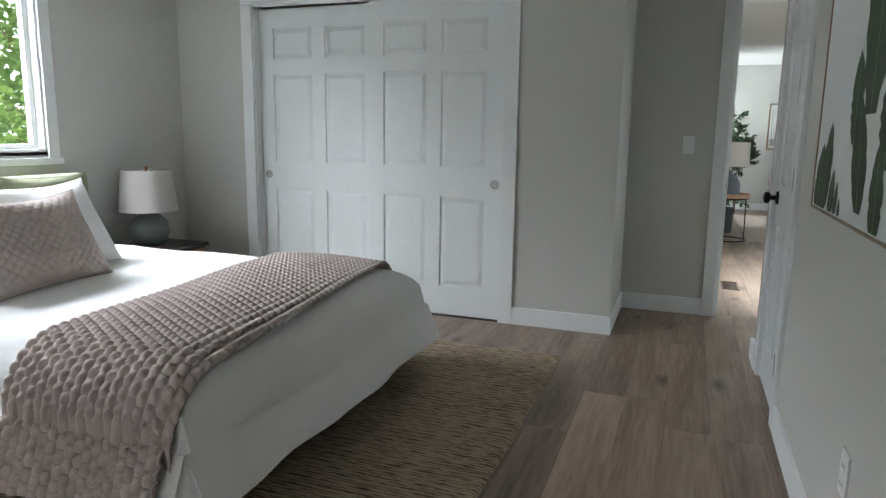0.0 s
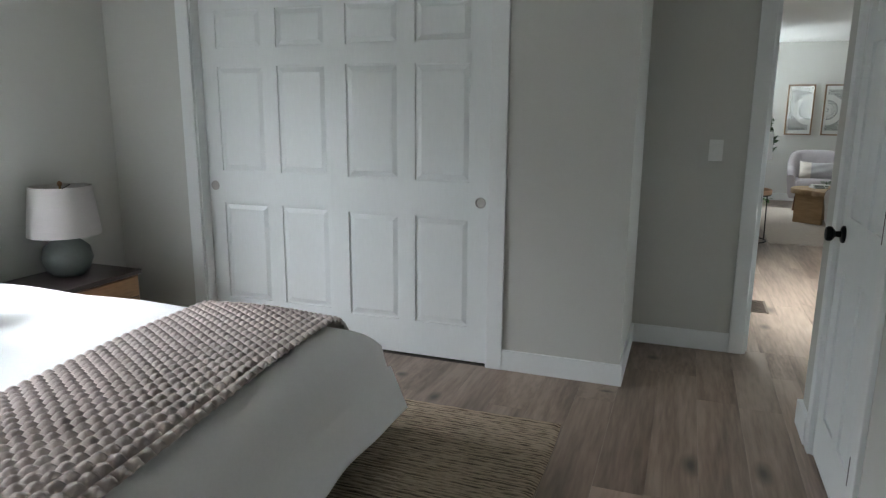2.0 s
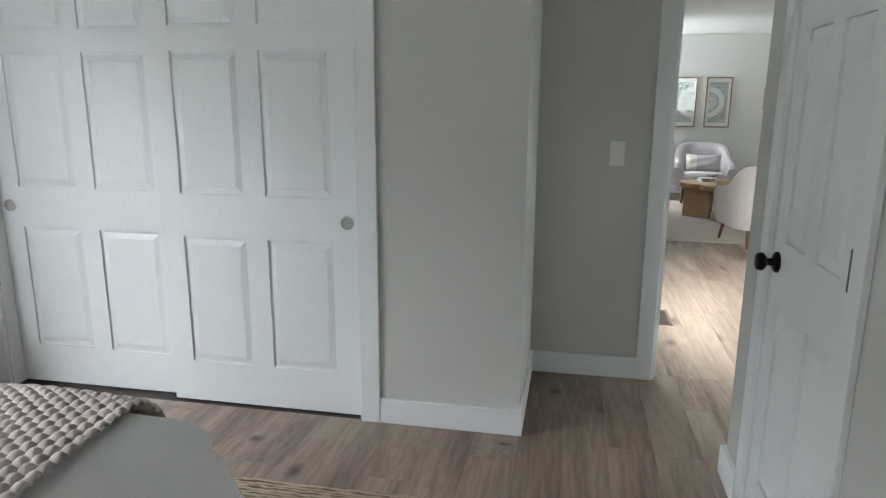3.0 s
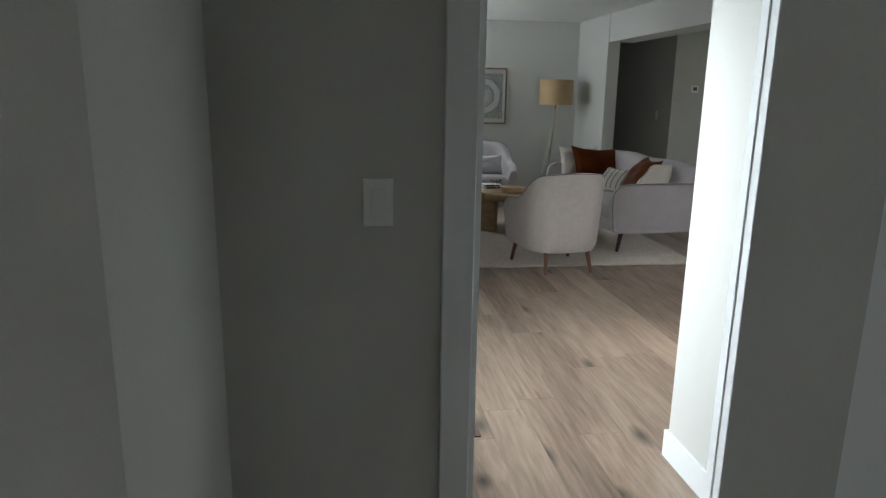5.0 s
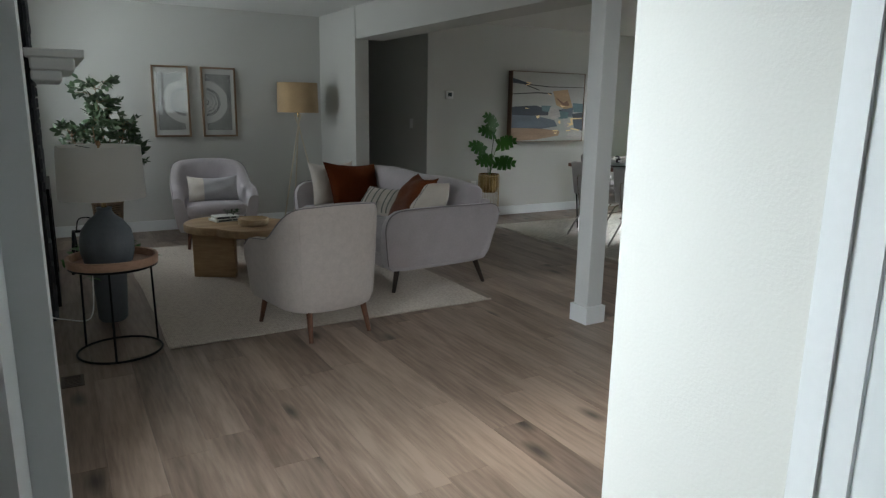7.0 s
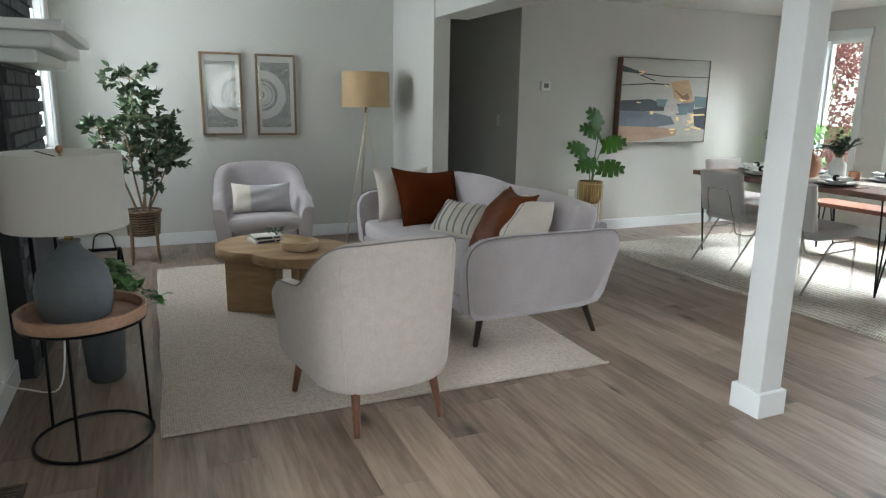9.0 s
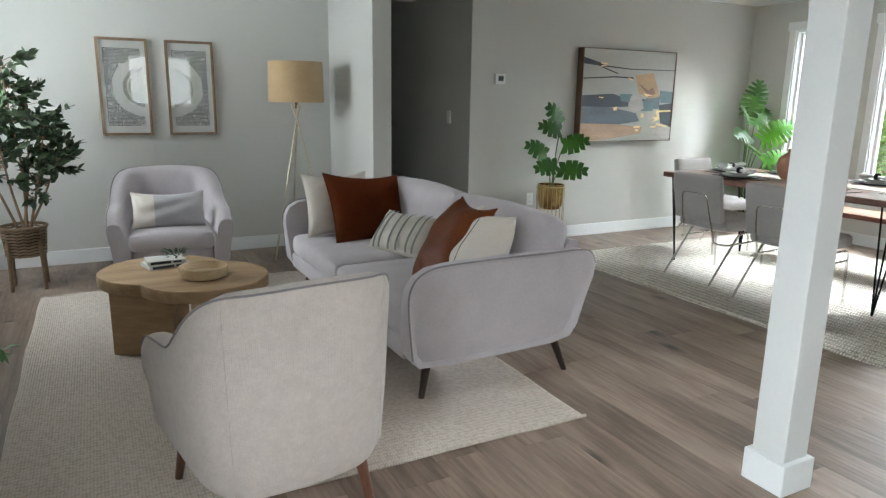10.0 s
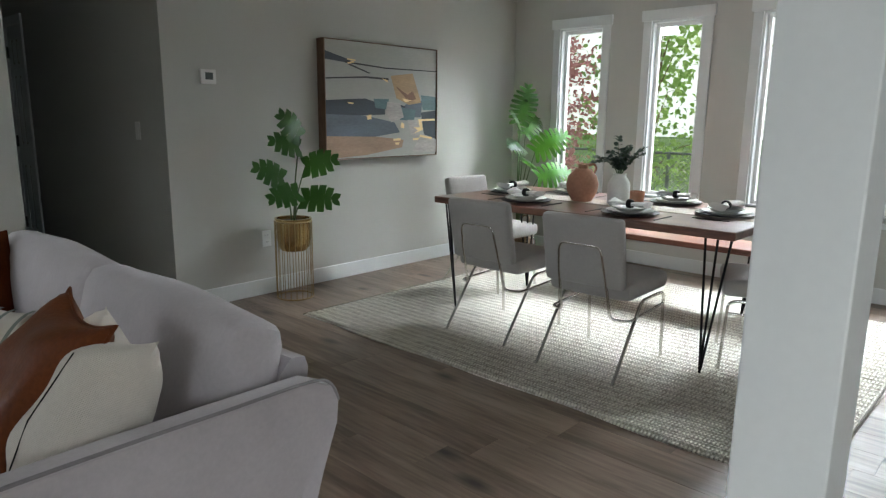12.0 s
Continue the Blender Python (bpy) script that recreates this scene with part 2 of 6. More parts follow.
def tube(bm, pts, r, seg=8, r2=None, closed=False):
    """A round bar along a line of points."""
    pts = [Vector(p) for p in pts]
    rings, count = [], len(pts)
    side = None
    for i, p in enumerate(pts):
        if closed:
            d = pts[(i + 1) % count] - pts[i - 1]
        else:
            d = pts[min(i + 1, count - 1)] - pts[max(i - 1, 0)]
        d.normalize()
        if side is None:
            side = d.orthogonal().normalized()
        else:
            side = (side - d * side.dot(d)).normalized()
        up = d.cross(side)
        rad = r if r2 is None else r + (r2 - r) * i / max(1, count - 1)
        rings.append([bm.verts.new(p + rad * (math.cos(2 * math.pi * k / seg) * side + math.sin(2 * math.pi * k / seg) * up)) for k in range(seg)])
    if closed:
        rings.append(rings[0])
        ring_faces(bm, rings)
    else:
        ring_faces(bm, rings)
        bm.faces.new(list(reversed(rings[0])))
        bm.faces.new(rings[-1])
    return bm


def smooth_line(pts, steps=6):
    """A rounded line through corner points."""
    out = []
    p = [Vector(q) for q in pts]
    for i in range(len(p) - 1):
        a, b, c, d = p[max(i - 1, 0)], p[i], p[i + 1], p[min(i + 2, len(p) - 1)]
        for s in range(steps):
            t = s / steps
            out.append(0.5 * ((2 * b) + (c - a) * t + (2 * a - 5 * b + 4 * c - d) * t * t + (3 * b - a - 3 * c + d) * t ** 3))
    out.append(p[-1])
    return out


def fillet(pts, r, steps=4):
    """Straight runs with rounded bends."""
    p = [Vector(q) for q in pts]
    out = [p[0]]
    for a, b, c in zip(p, p[1:], p[2:]):
        u, v = (a - b).normalized(), (c - b).normalized()
        for s in range(steps + 1):
            t = s / steps
            out.append((b + u * r) * (1 - t) ** 2 + b * 2 * t * (1 - t) + (b + v * r) * t * t)
    out.append(p[-1])
    return out


def part(name, bm, material, parent=None, label="", smooth=False):
    me = bpy.data.meshes.new(name)
    bmesh.ops.recalc_face_normals(bm, faces=bm.faces)
    bm.to_mesh(me)
    bm.free()
    me.materials.append(material)
    if smooth:
        me.polygons.foreach_set("use_smooth", [True] * len(me.polygons))
        me.set_sharp_from_angle(angle=radians(42))
    ob = new(name, me)
    if parent is not None:
        ob.parent = parent
    if label:
        ob["label"] = label
    return ob


def piece(name, mesh, parent, m):
    ob = new(name, mesh)
    ob.parent = parent
    ob.matrix_basis = m
    return ob


def thing(name, m, label, category, group=""):
    ob = new(name)
    ob.matrix_basis = m
    return tagged(ob, label, category, group)


def structure(name, bm, material, label, category="", smooth=False):
    return tagged(part(name, bm, material, None, "", smooth), label, category or name.split("_")[0], "", "structure")


def boxes(*rows, bevel=0.0):
    bm = bmesh.new()
    for r in rows:
        box(bm, *r, bevel=bevel)
    return bm


# ---- the building ----
ZC = 2.34
X_BL, Y_BB = -2.85, -0.95          # bedroom: wall at the headboard, rear wall
Y_CL, Y_RE = 5.12, 5.83            # closet wall, entry wall
X_CO, X_BR, Y_BR = 0.258, 1.05, 4.98
X_HE = 1.86                        # end of the entry recess
X_LL, X_LW = 0.74, 0.70            # living room: wall by the door, window wall beyond the chimney
Y_PI, Y_PA, X_WI = 13.25, 12.58, 8.24
T = 0.12


def wall(name, label, rows):
    return structure(name, boxes(*rows), M_WALL, label, "wall")


PAINTED = "smooth pale grey-green painted plaster wall"
wall("wall_bedroom_west", PAINTED, [
    (X_BL - T, X_BL, Y_BB - T, 2.4, 0, ZC), (X_BL - T, X_BL, 4.0, 5.95, 0, ZC),
    (X_BL - T, X_BL, 2.4, 4.0, 0, 1.05), (X_BL - T, X_BL, 2.4, 4.0, 2.1, ZC)])
wall("wall_bedroom_south", PAINTED, [
    (X_BL, -1.9, Y_BB - T, Y_BB, 0, ZC), (-0.3, X_BR, Y_BB - T, Y_BB, 0, ZC),
    (-1.9, -0.3, Y_BB - T, Y_BB, 0, 1.05), (-1.9, -0.3, Y_BB - T, Y_BB, 2.1, ZC)])
wall("wall_closet", PAINTED, [
    (X_BL, -2.215, Y_CL, Y_CL + T, 0, ZC), (-0.427, X_CO, Y_CL, Y_CL + T, 0, ZC), (-2.215, -0.427, Y_CL, Y_CL + T, 2.03, ZC)])
wall("wall_closet_return", PAINTED, [(X_CO - T, X_CO, Y_CL + T, Y_RE, 0, ZC)])
wall("wall_entry", PAINTED, [
    (X_BL, 0.870, Y_RE, Y_RE + T, 0, ZC), (1.735, X_HE + T, Y_RE, 6.07, 0, ZC), (0.870, 1.735, Y_RE, Y_RE + T, 2.04, ZC)])
wall("wall_bedroom_east", PAINTED, [
    (X_BR, X_BR + T, Y_BB - T, 4.08, 0, ZC), (X_BR, X_BR + T, 4.70, Y_BR, 0, ZC), (X_BR, X_BR + T, 4.08, 4.70, 2.03, ZC)])
wall("wall_recess", PAINTED, [(X_BR + T, X_HE, Y_BR - T, Y_BR, 0, ZC), (X_HE, X_HE + T, Y_BR - T, Y_RE, 0, ZC)])
wall("wall_bath", PAINTED, [(X_BR + 0.8, X_BR + 0.9, 3.6, Y_BR - T, 0, ZC), (X_BR + T, X_BR + 0.8, 3.5, 3.6, 0, ZC)])
wall("wall_hall_stub", PAINTED, [(1.80, 1.92, 6.07, 6.37, 0, ZC)])
wall("wall_living_south", PAINTED, [
    (1.80, 2.2, 6.37, 6.49, 0, ZC), (3.5, X_WI, 6.37, 6.49, 0, ZC), (2.2, 3.5, 6.37, 6.49, 0, 1.12), (2.2, 3.5, 6.37, 6.49, 1.98, ZC)])
wall("wall_living_west", PAINTED, [
    (X_LL - T, X_LL, Y_RE + T, 6.5, 0, ZC), (X_LL - T, X_LL, 7.9, 10.25, 0, ZC),
    (X_LL - T, X_LL, 6.5, 7.9, 0, 0.5), (X_LL - T, X_LL, 6.5, 7.9, 2.1, ZC)])
wall("wall_living_window", PAINTED, [
    (X_LW - T, X_LW, 10.25, 11.8, 0, ZC), (X_LW - T, X_LW, 12.82, Y_PI, 0, ZC),
    (X_LW - T, X_LW, 11.8, 12.82, 0, 0.92), (X_LW - T, X_LW, 11.8, 12.82, 2.1, ZC)])
wall("wall_pictures", PAINTED, [(X_LW - T, 3.66, Y_PI, Y_PI + T, 0, ZC)])
wall("wall_short", PAINTED, [(3.66, 3.81, 12.2, 15.7, 0, ZC)])
wall("wall_painting", PAINTED, [(4.72, X_WI, Y_PA, Y_PA + T, 0, ZC)])
wall("wall_hall_east", PAINTED, [(4.72, 4.84, Y_PA + T, 15.7, 0, ZC)])
wall("wall_hall_end", PAINTED, [(3.66, 4.96, 15.7, 15.82, 0, ZC)])
rows, edge = [], 6.37
for wy in sorted(WIN_Y):
    rows += [(X_WI, X_WI + 0.14, edge, wy - 0.22, 0, ZC), (X_WI, X_WI + 0.14, wy - 0.22, wy + 0.22, 0, 0.60),
             (X_WI, X_WI + 0.14, wy - 0.22, wy + 0.22, 2.05, ZC)]
    edge = wy + 0.22
rows.append((X_WI, X_WI + 0.14, edge, Y_PA + T, 0, ZC))
wall("wall_dining_windows", PAINTED, rows)
structure("ceiling_beam", boxes((3.67, 3.98, 6.49, 12.2, 2.02, ZC), bevel=0.004), M_WALL, "painted ceiling beam over the open side of the living room", "beam")
structure("ceiling_bedroom", boxes((X_BL - T, X_HE + T, Y_BB - T, Y_RE + T, ZC, ZC + 0.1)), M_CEIL, "flat white painted ceiling", "ceiling")
structure("ceiling_living", boxes((X_LW - T, X_WI + 0.14, Y_RE + T, 15.82, ZC, ZC + 0.1)), M_CEIL, "flat white painted ceiling", "ceiling")

M_POST = mat("post_paint", (0.66, 0.67, 0.66), 0.5, 0, 2.0, 0.03, 0.05, fine=60)
post = thing("post", pose(3.764, 8.672, 0), "square white painted post with a small base moulding, under the beam", "post")
part("shaft", boxes((0.0, 0.124, 0.0, 0.124, 0.115, 2.02), bevel=0.003), M_POST, post)
part("base", boxes((-0.018, 0.142, -0.018, 0.142, 0, 0.115), bevel=0.003), M_TRIM, post)

# baseboards
BB = 0.112


def baseboard(*rows):
    structure("baseboard", boxes(*[(a, b, c, d, 0, BB) for a, b, c, d in rows], bevel=0.003), M_TRIM, "plain white painted baseboard", "baseboard")


baseboard((X_BL, X_BL + 0.014, Y_BB, Y_CL))
baseboard((-0.35, X_CO + 0.014, Y_CL - 0.014, Y_CL), (X_CO, X_CO + 0.014, Y_CL, Y_RE))
baseboard((X_BL + 0.014, -2.3, Y_CL - 0.014, Y_CL))
baseboard((X_CO + 0.014, 0.805, Y_RE - 0.014, Y_RE))
baseboard((X_BR - 0.016, X_BR, Y_BB, 4.0), (X_BR - 0.022, X_BR, 4.775, Y_BR + 0.014), (X_BR, X_HE, Y_BR, Y_BR + 0.014))
baseboard((1.786, 1.80, 6.08, 6.504), (1.80, X_WI, 6.49, 6.504))
baseboard((X_LL, X_LL + 0.014, 6.03, 10.25))
baseboard((X_LW, X_LW + 0.014, 11.4, Y_PI - 0.014), (X_LW, 3.66, Y_PI - 0.014, Y_PI))
baseboard((3.646, 3.66, 12.186, Y_PI - 0.014), (3.66, 3.81, 12.186, 12.2))
baseboard((4.706, X_WI, Y_PA - 0.014, Y_PA), (4.706, 4.72, Y_PA, 15.7), (3.81, 3.824, 12.2, 15.7))
baseboard((X_WI - 0.014, X_WI, 6.504, Y_PA - 0.014))


# ---- windows ----
def window(name, m, w, z0, z1, depth, label, header=0.0, mullion=False):
    """A framed window: local x runs along the wall, y points out of the room, z up."""
    win = thing(name, m, label, "window")
    win["kind"] = "structure"
    h = w / 2
    c = 0.072
    bm = boxes((-h - c, -h, -0.018, 0, z0 - c * 0.9, z1), (h, h + c, -0.018, 0, z0 - c * 0.9, z1), bevel=0.003)
    part("side_casing", bm, M_TRIM, win)
    if header:
        part("head_casing", boxes((-h - c - 0.016, h + c + 0.016, -0.026, 0, z1, z1 + header), bevel=0.004), M_TRIM, win)
    else:
        part("head_casing", boxes((-h - c, h + c, -0.018, 0, z1, z1 + c), bevel=0.003), M_TRIM, win)
    part("window_sill", boxes((-h - c - 0.01, h + c + 0.01, -0.03, 0, z0 - c, z0 - c * 0.45), bevel=0.003), M_TRIM, win)
    bm = boxes((-h, h, 0, depth, z0 - 0.02, z0 + 0.015), (-h, h, 0, depth, z1 - 0.015, z1), (-h, -h + 0.015, 0, depth, z0, z1), (h - 0.015, h, 0, depth, z0, z1))
    part("jamb", bm, M_TRIM, win)
    f = 0.045
    bm = boxes((-h + 0.015, -h + f, 0.05, 0.09, z0 + 0.015, z1 - 0.015), (h - f, h - 0.015, 0.05, 0.09, z0 + 0.015, z1 - 0.015),
               (-h + f, h - f, 0.05, 0.09, z0 + 0.015, z0 + f), (-h + f, h - f, 0.05, 0.09, z1 - f, z1 - 0.015), bevel=0.003)
    if mullion:
        box(bm, -0.025, 0.025, 0.052, 0.088, z0 + f, z1 - f)
    part("window_frame", bm, M_PLASTIC, win)
    g = part("pane", boxes((-h + f - 0.004, h - f + 0.004, 0.066, 0.072, z0 + f - 0.004, z1 - f + 0.004)), M_GLASS, win, "clear glass")
    g.visible_shadow = False
    return win


window("window_1", pose(X_BL, 3.2, 0, 0, 0, 90), 1.6, 1.05, 2.1, T, "white framed bedroom window above the headboard", mullion=True)
# assumed, never in view: opening added so the rear fill lamp can shine in
window("window_2", pose(-1.1, Y_BB, 0, 0, 0, 180), 1.6, 1.05, 2.1, T, "unseen window added in the rear wall for fill light", mullion=True)
for wy in WIN_Y:
    window("window_3", pose(X_WI, wy, 0, 0, 0, -90), 0.44, 0.60, 2.05, 0.14, "tall narrow white framed window beside the dining table", header=0.085)
window("window_4", pose(X_LW, 12.31, 0, 0, 0, 90), 1.02, 0.92, 2.1, T, "white framed window beyond the brick chimney", mullion=True)
window("window_5", pose(2.85, 6.49, 0, 0, 0, 180), 1.3, 1.12, 1.98, T, "white framed kitchen window in the south wall", mullion=True)


window("window_6", pose(X_LL, 7.2, 0, 0, 0, 90), 1.4, 0.5, 2.1, T, "large white framed window beside the bedroom doorway", mullion=True)


# ---- doors ----
def leaf(parent, w, h, t=0.035, stile=0.105, mid=0.095, rows=((0.20, 0.785), (0.975, 1.572), (1.672, 1.88))):
    """A six-panel door: local x across from 0 to w, y through its thickness, front face at y = 0."""
    r = 0.0085
    col = (w - 2 * stile - mid) / 2
    xs = [(stile, stile + col), (w - stile - col, w - stile)]
    bm = boxes((0, w, r, t - r, 0.008, h))
    for y0, y1 in ((0, r), (t - r, t)):
        for a, b in ((0, stile), (xs[0][1], xs[1][0]), (w - stile, w)):
            box(bm, a, b, y0, y1, 0.008, h)
        z = 0.008
        for z0, z1 in list(rows) + [(h, h)]:
            for a, b in xs:
                box(bm, a, b, y0, y1, z, z0)
            z = z1
    body = part("leaf", bm, M_DOOR, parent)
    for z0, z1 in rows:
        for a, b in xs:
            g, k = 0.010, 0.036
            bm = bmesh.new()
            lo = [bm.verts.new((x, r, z)) for x, z in ((a + g, z0 + g), (b - g, z0 + g), (b - g, z1 - g), (a + g, z1 - g))]
            hi = [bm.verts.new((x, 0.0015, z)) for x, z in ((a + k, z0 + k), (b - k, z0 + k), (b - k, z1 - k), (a + k, z1 - k))]
            ring_faces(bm, [lo, hi])
            bm.faces.new(hi)
            part("panel", bm, M_DOOR, body)
    return body


def casing(parent, w, h, c=0.072, t=0.017, left=True, right=True):
    """Flat trim round an opening 0 to w, on the plane y = 0 towards -y."""
    if left:
        part("casing_side", boxes((-c, 0, -t, 0, 0, h), bevel=0.003), M_TRIM, parent)
    if right:
        part("casing_side", boxes((w, w + c, -t, 0, 0, h), bevel=0.003), M_TRIM, parent)
    part("casing_head", boxes((-c, w + c, -t, 0, h, h + c), bevel=0.003), M_TRIM, parent)


M_PULL = mat("satin_nickel", (0.46, 0.44, 0.42), 0.45, 0.15, 30, 0.1)


def pull(parent, x, z, y=0.0):
    bm = bmesh.new()
    lathe(bm, [(0.028, 0.0004), (0.028, 0.004), (0.0235, 0.0045), (0.0215, 0.0018), (0.002, 0.0015)], 24)
    p = part("finger_pull", bm, M_PULL, parent, "round recessed nickel finger pull", True)
    p.matrix_basis = pose(x, y, z, 90)


closet = thing("door_closet", pose(-2.215, Y_CL, 0), "pair of white six-panel sliding closet doors in a white casing", "closet door")
closet["kind"] = "structure"
casing(closet, 1.788, 2.03, c=0.085)
part("track_header", boxes((0, 1.788, 0.004, 0.03, 2.012, 2.03)), M_TRIM, closet)
part("jamb", boxes((-0.004, 0.008, 0, T, 0, 2.03), (1.78, 1.792, 0, T, 0, 2.03)), M_TRIM, closet)
d = part("rear_door", boxes((0.3, 0.31, 0.09, 0.1, 0.02, 0.03)), M_DOOR, closet)
d.matrix_basis = pose(0.01, 0.066, 0)
leaf(d, 0.92, 2.004)
pull(d, 0.045, 0.885)
d = part("front_door", boxes((0.3, 0.31, 0.03, 0.034, 0.02, 0.03)), M_DOOR, closet)
d.matrix_basis = pose(0.868, 0.022, 0)
leaf(d, 0.91, 2.016)
pull(d, 0.865, 0.874)
structure("closet_back", boxes((X_BL, X_CO - T, Y_RE - 0.04, Y_RE, 0, ZC)), M_WALL, PAINTED, "wall")


def knob(parent, x, z, y=0.0):
    bm = bmesh.new()
    lathe(bm, [(0.032, 0), (0.032, 0.006), (0.028, 0.010), (0.012, 0.012), (0.011, 0.03), (0.018, 0.034), (0.027, 0.042), (0.028, 0.052), (0.024, 0.06), (0.014, 0.063)], 24)
    p = part("door_knob", bm, M_BLACK, parent, "round matte black door knob", True)
    p.matrix_basis = pose(x, y, z, 90)


M_STEEL = mat("dark_steel", (0.16, 0.16, 0.16), 0.4, 0.9, 20, 0.15)


def hinge(parent, x, z, y=0.0):
    bm = bmesh.new()
    lathe(bm, [(0.008, -0.05), (0.0105, -0.047), (0.0105, 0.047), (0.008, 0.05)], 12, (x, y - 0.012, z))
    part("hinge", bm, M_STEEL, parent, "metal butt hinge", True)


# side door in the east wall; local x runs to -y, local -y points into the room
side = thing("door_1", pose(X_BR, 4.70, 0, 0, 0, -90), "closed white six-panel door with a black knob and white casing", "door")
side["kind"] = "structure"
casing(side, 0.62, 2.03)
leaf_1 = leaf(side, 0.61, 2.02, stile=0.095, mid=0.08)
leaf_1.matrix_basis = pose(0.005, 0.004, 0)
knob(leaf_1, 0.045, 0.905)
for z in (0.26, 1.02, 1.80):
    hinge(leaf_1, 0.614, z)
part("jamb", boxes((-0.002, 0.004, 0.0, T, 0, 2.03), (0.617, 0.622, 0.0, T, 0, 2.03), (0, 0.62, 0.0, T, 2.024, 2.032)), M_TRIM, side)

# entry doorway, with its door swung open into the recess
entry = thing("door_2", pose(0.870, Y_RE, 0), "white six-panel bedroom door standing open, in a white casing", "door")
entry["kind"] = "structure"
casing(entry, 0.865, 2.04, c=0.078)
rear = part("rear_casing", boxes((-0.078, 0, T, T + 0.017, 0, 2.04), (-0.078, 0.93, T, T + 0.017, 2.04, 2.118), bevel=0.003), M_TRIM, entry)
part("jamb", boxes((-0.002, 0.014, -0.002, T + 0.002, 0, 2.04), (0.851, 0.867, 0.168, 0.245, 0, 2.04), (0.859, 0.867, 0.0, 0.168, 0, 2.04), (0.014, 0.851, 0, T, 2.026, 2.042)), M_TRIM, entry)
part("door_stop", boxes((0.014, 0.026, 0.045, 0.08, 0, 2.026), (0.845, 0.851, 0.205, 0.24, 0, 2.026)), M_TRIM, entry)
part("strike_plate", boxes((0.0135, 0.0165, 0.008, 0.036, 0.86, 0.93), bevel=0.001), M_BLACK, entry)
open_leaf = leaf(entry, 0.81, 2.02)
open_leaf.matrix_basis = pose(0.853, 0.163, 0, 0, 0, -90)
knob(open_leaf, 0.75, 0.90)
for z in (0.24, 0.98, 1.80):
    bm = boxes((-0.0022, 0.0, 0.004, 0.031, z - 0.05, z + 0.05), bevel=0.001)
    plate = part("hinge", bm, M_TRIM, open_leaf, "painted hinge plate with screws")
    part("screw", boxes(*[(-0.0032, -0.002, 0.012, 0.018, z + k - 0.003, z + k + 0.003) for k in (-0.034, 0.0, 0.034)]), M_NICKEL, plate)

# doorway at the end of the dark hall
far = thing("door_3", pose(4.0, 15.7, 0), "white door in a white casing at the end of the hall", "door")
far["kind"] = "structure"
casing(far, 0.66, 2.03)
lf = leaf(far, 0.66, 2.02, stile=0.1, mid=0.08)
lf.matrix_basis = pose(0, -0.004, 0)


# narrow door in the hall's side wall
linen = thing("door_4", pose(4.72, 15.58, 0, 0, 0, -90), "narrow white hall door with dark hinges in a white casing", "door")
linen["kind"] = "structure"
casing(linen, 0.36, 2.0, c=0.08)
ll = leaf(linen, 0.36, 1.995, stile=0.08, mid=0.06)
ll.matrix_basis = pose(0, -0.006, 0)
for z in (0.25, 1.0, 1.78):
    hinge(ll, 0.01, z)


# ---- floor ----
structure("ground", boxes((-400, 400, -400, 400, -0.62, -0.5)), mat("grass", (0.09, 0.17, 0.035), 0.9, 0, 0.8, 0.35, 0.8, fine=25), "green lawn round the house", "ground")
f_bed = structure("floor_bedroom", boxes((X_BL - T, X_HE + T, Y_BB - T, Y_RE + T / 2, -0.3, -0.006)), M_SUB, "grey-brown wood-look plank floor of the bedroom", "floor")
f_liv = structure("floor_living", boxes((X_LW - T, X_WI + 0.14, Y_RE + T / 2, 15.82, -0.3, -0.006)), M_SUB, "grey-brown wood-look plank floor of the living and dining room", "floor")
PW, PL = 0.183, 1.22
bm = boxes((-PW / 2 + 0.0003, PW / 2 - 0.0003, -PL / 2 + 0.0003, PL / 2 - 0.0003, -0.006, 0.0), bevel=0.0006)
plank_mesh = bpy.data.meshes.new("plank")
bm.to_mesh(plank_mesh)
bm.free()
plank_mesh.materials.append(M_PLANK)


def lay(parent, x0, x1, y0, y1, seed):
    rnd = random.Random(seed)
    x = x0
    while x < x1 - 0.01:
        w = min(PW, x1 - x)
        y = y0 - rnd.uniform(0.0, PL * 0.85)
        while y < y1 - 0.02:
            a, b = max(y, y0), min(y + PL, y1)
            if b - a > 0.05:
                m = Matrix.LocRotScale((x + w / 2, (a + b) / 2, 0), None, (w / PW, (b - a) / PL, 1))
                piece("plank", plank_mesh, parent, m)
            y += PL
        x += PW

# ---- soft things ----
M_COMF = fabric("white_cotton", (0.86, 0.86, 0.86), 0.9, 700, 0.03, 0.25, 3)
M_THROW = fabric("taupe_quilt", (0.50, 0.43, 0.40), 0.92, 600, 0.10, 0.3, 9)
M_GREEN = fabric("olive_velvet", (0.20, 0.215, 0.13), 0.7, 900, 0.22, 0.2, 5)
M_JUTE = braid("jute", (0.44, 0.35, 0.26), (0.10, 0.075, 0.053), 0.20, 0.018, 0.5, 0.009)
M_WALNUT = wood("walnut", (0.07, 0.03, 0.018), (0.17, 0.08, 0.045), 0.4, 4, 'Y')
M_ACACIA = wood("acacia_drawer", (0.17, 0.085, 0.04), (0.38, 0.21, 0.10), 0.45, 4, 'Y')
M_DARKTOP = mat("dark_stained_top", (0.035, 0.025, 0.022), 0.35, 0, 6, 0.3)
M_LINEN = glow_through(fabric("linen_shade", (0.80, 0.79, 0.77), 0.9, 500, 0.04, 0.3, 4), 0.55, (0.92, 0.91, 0.88))
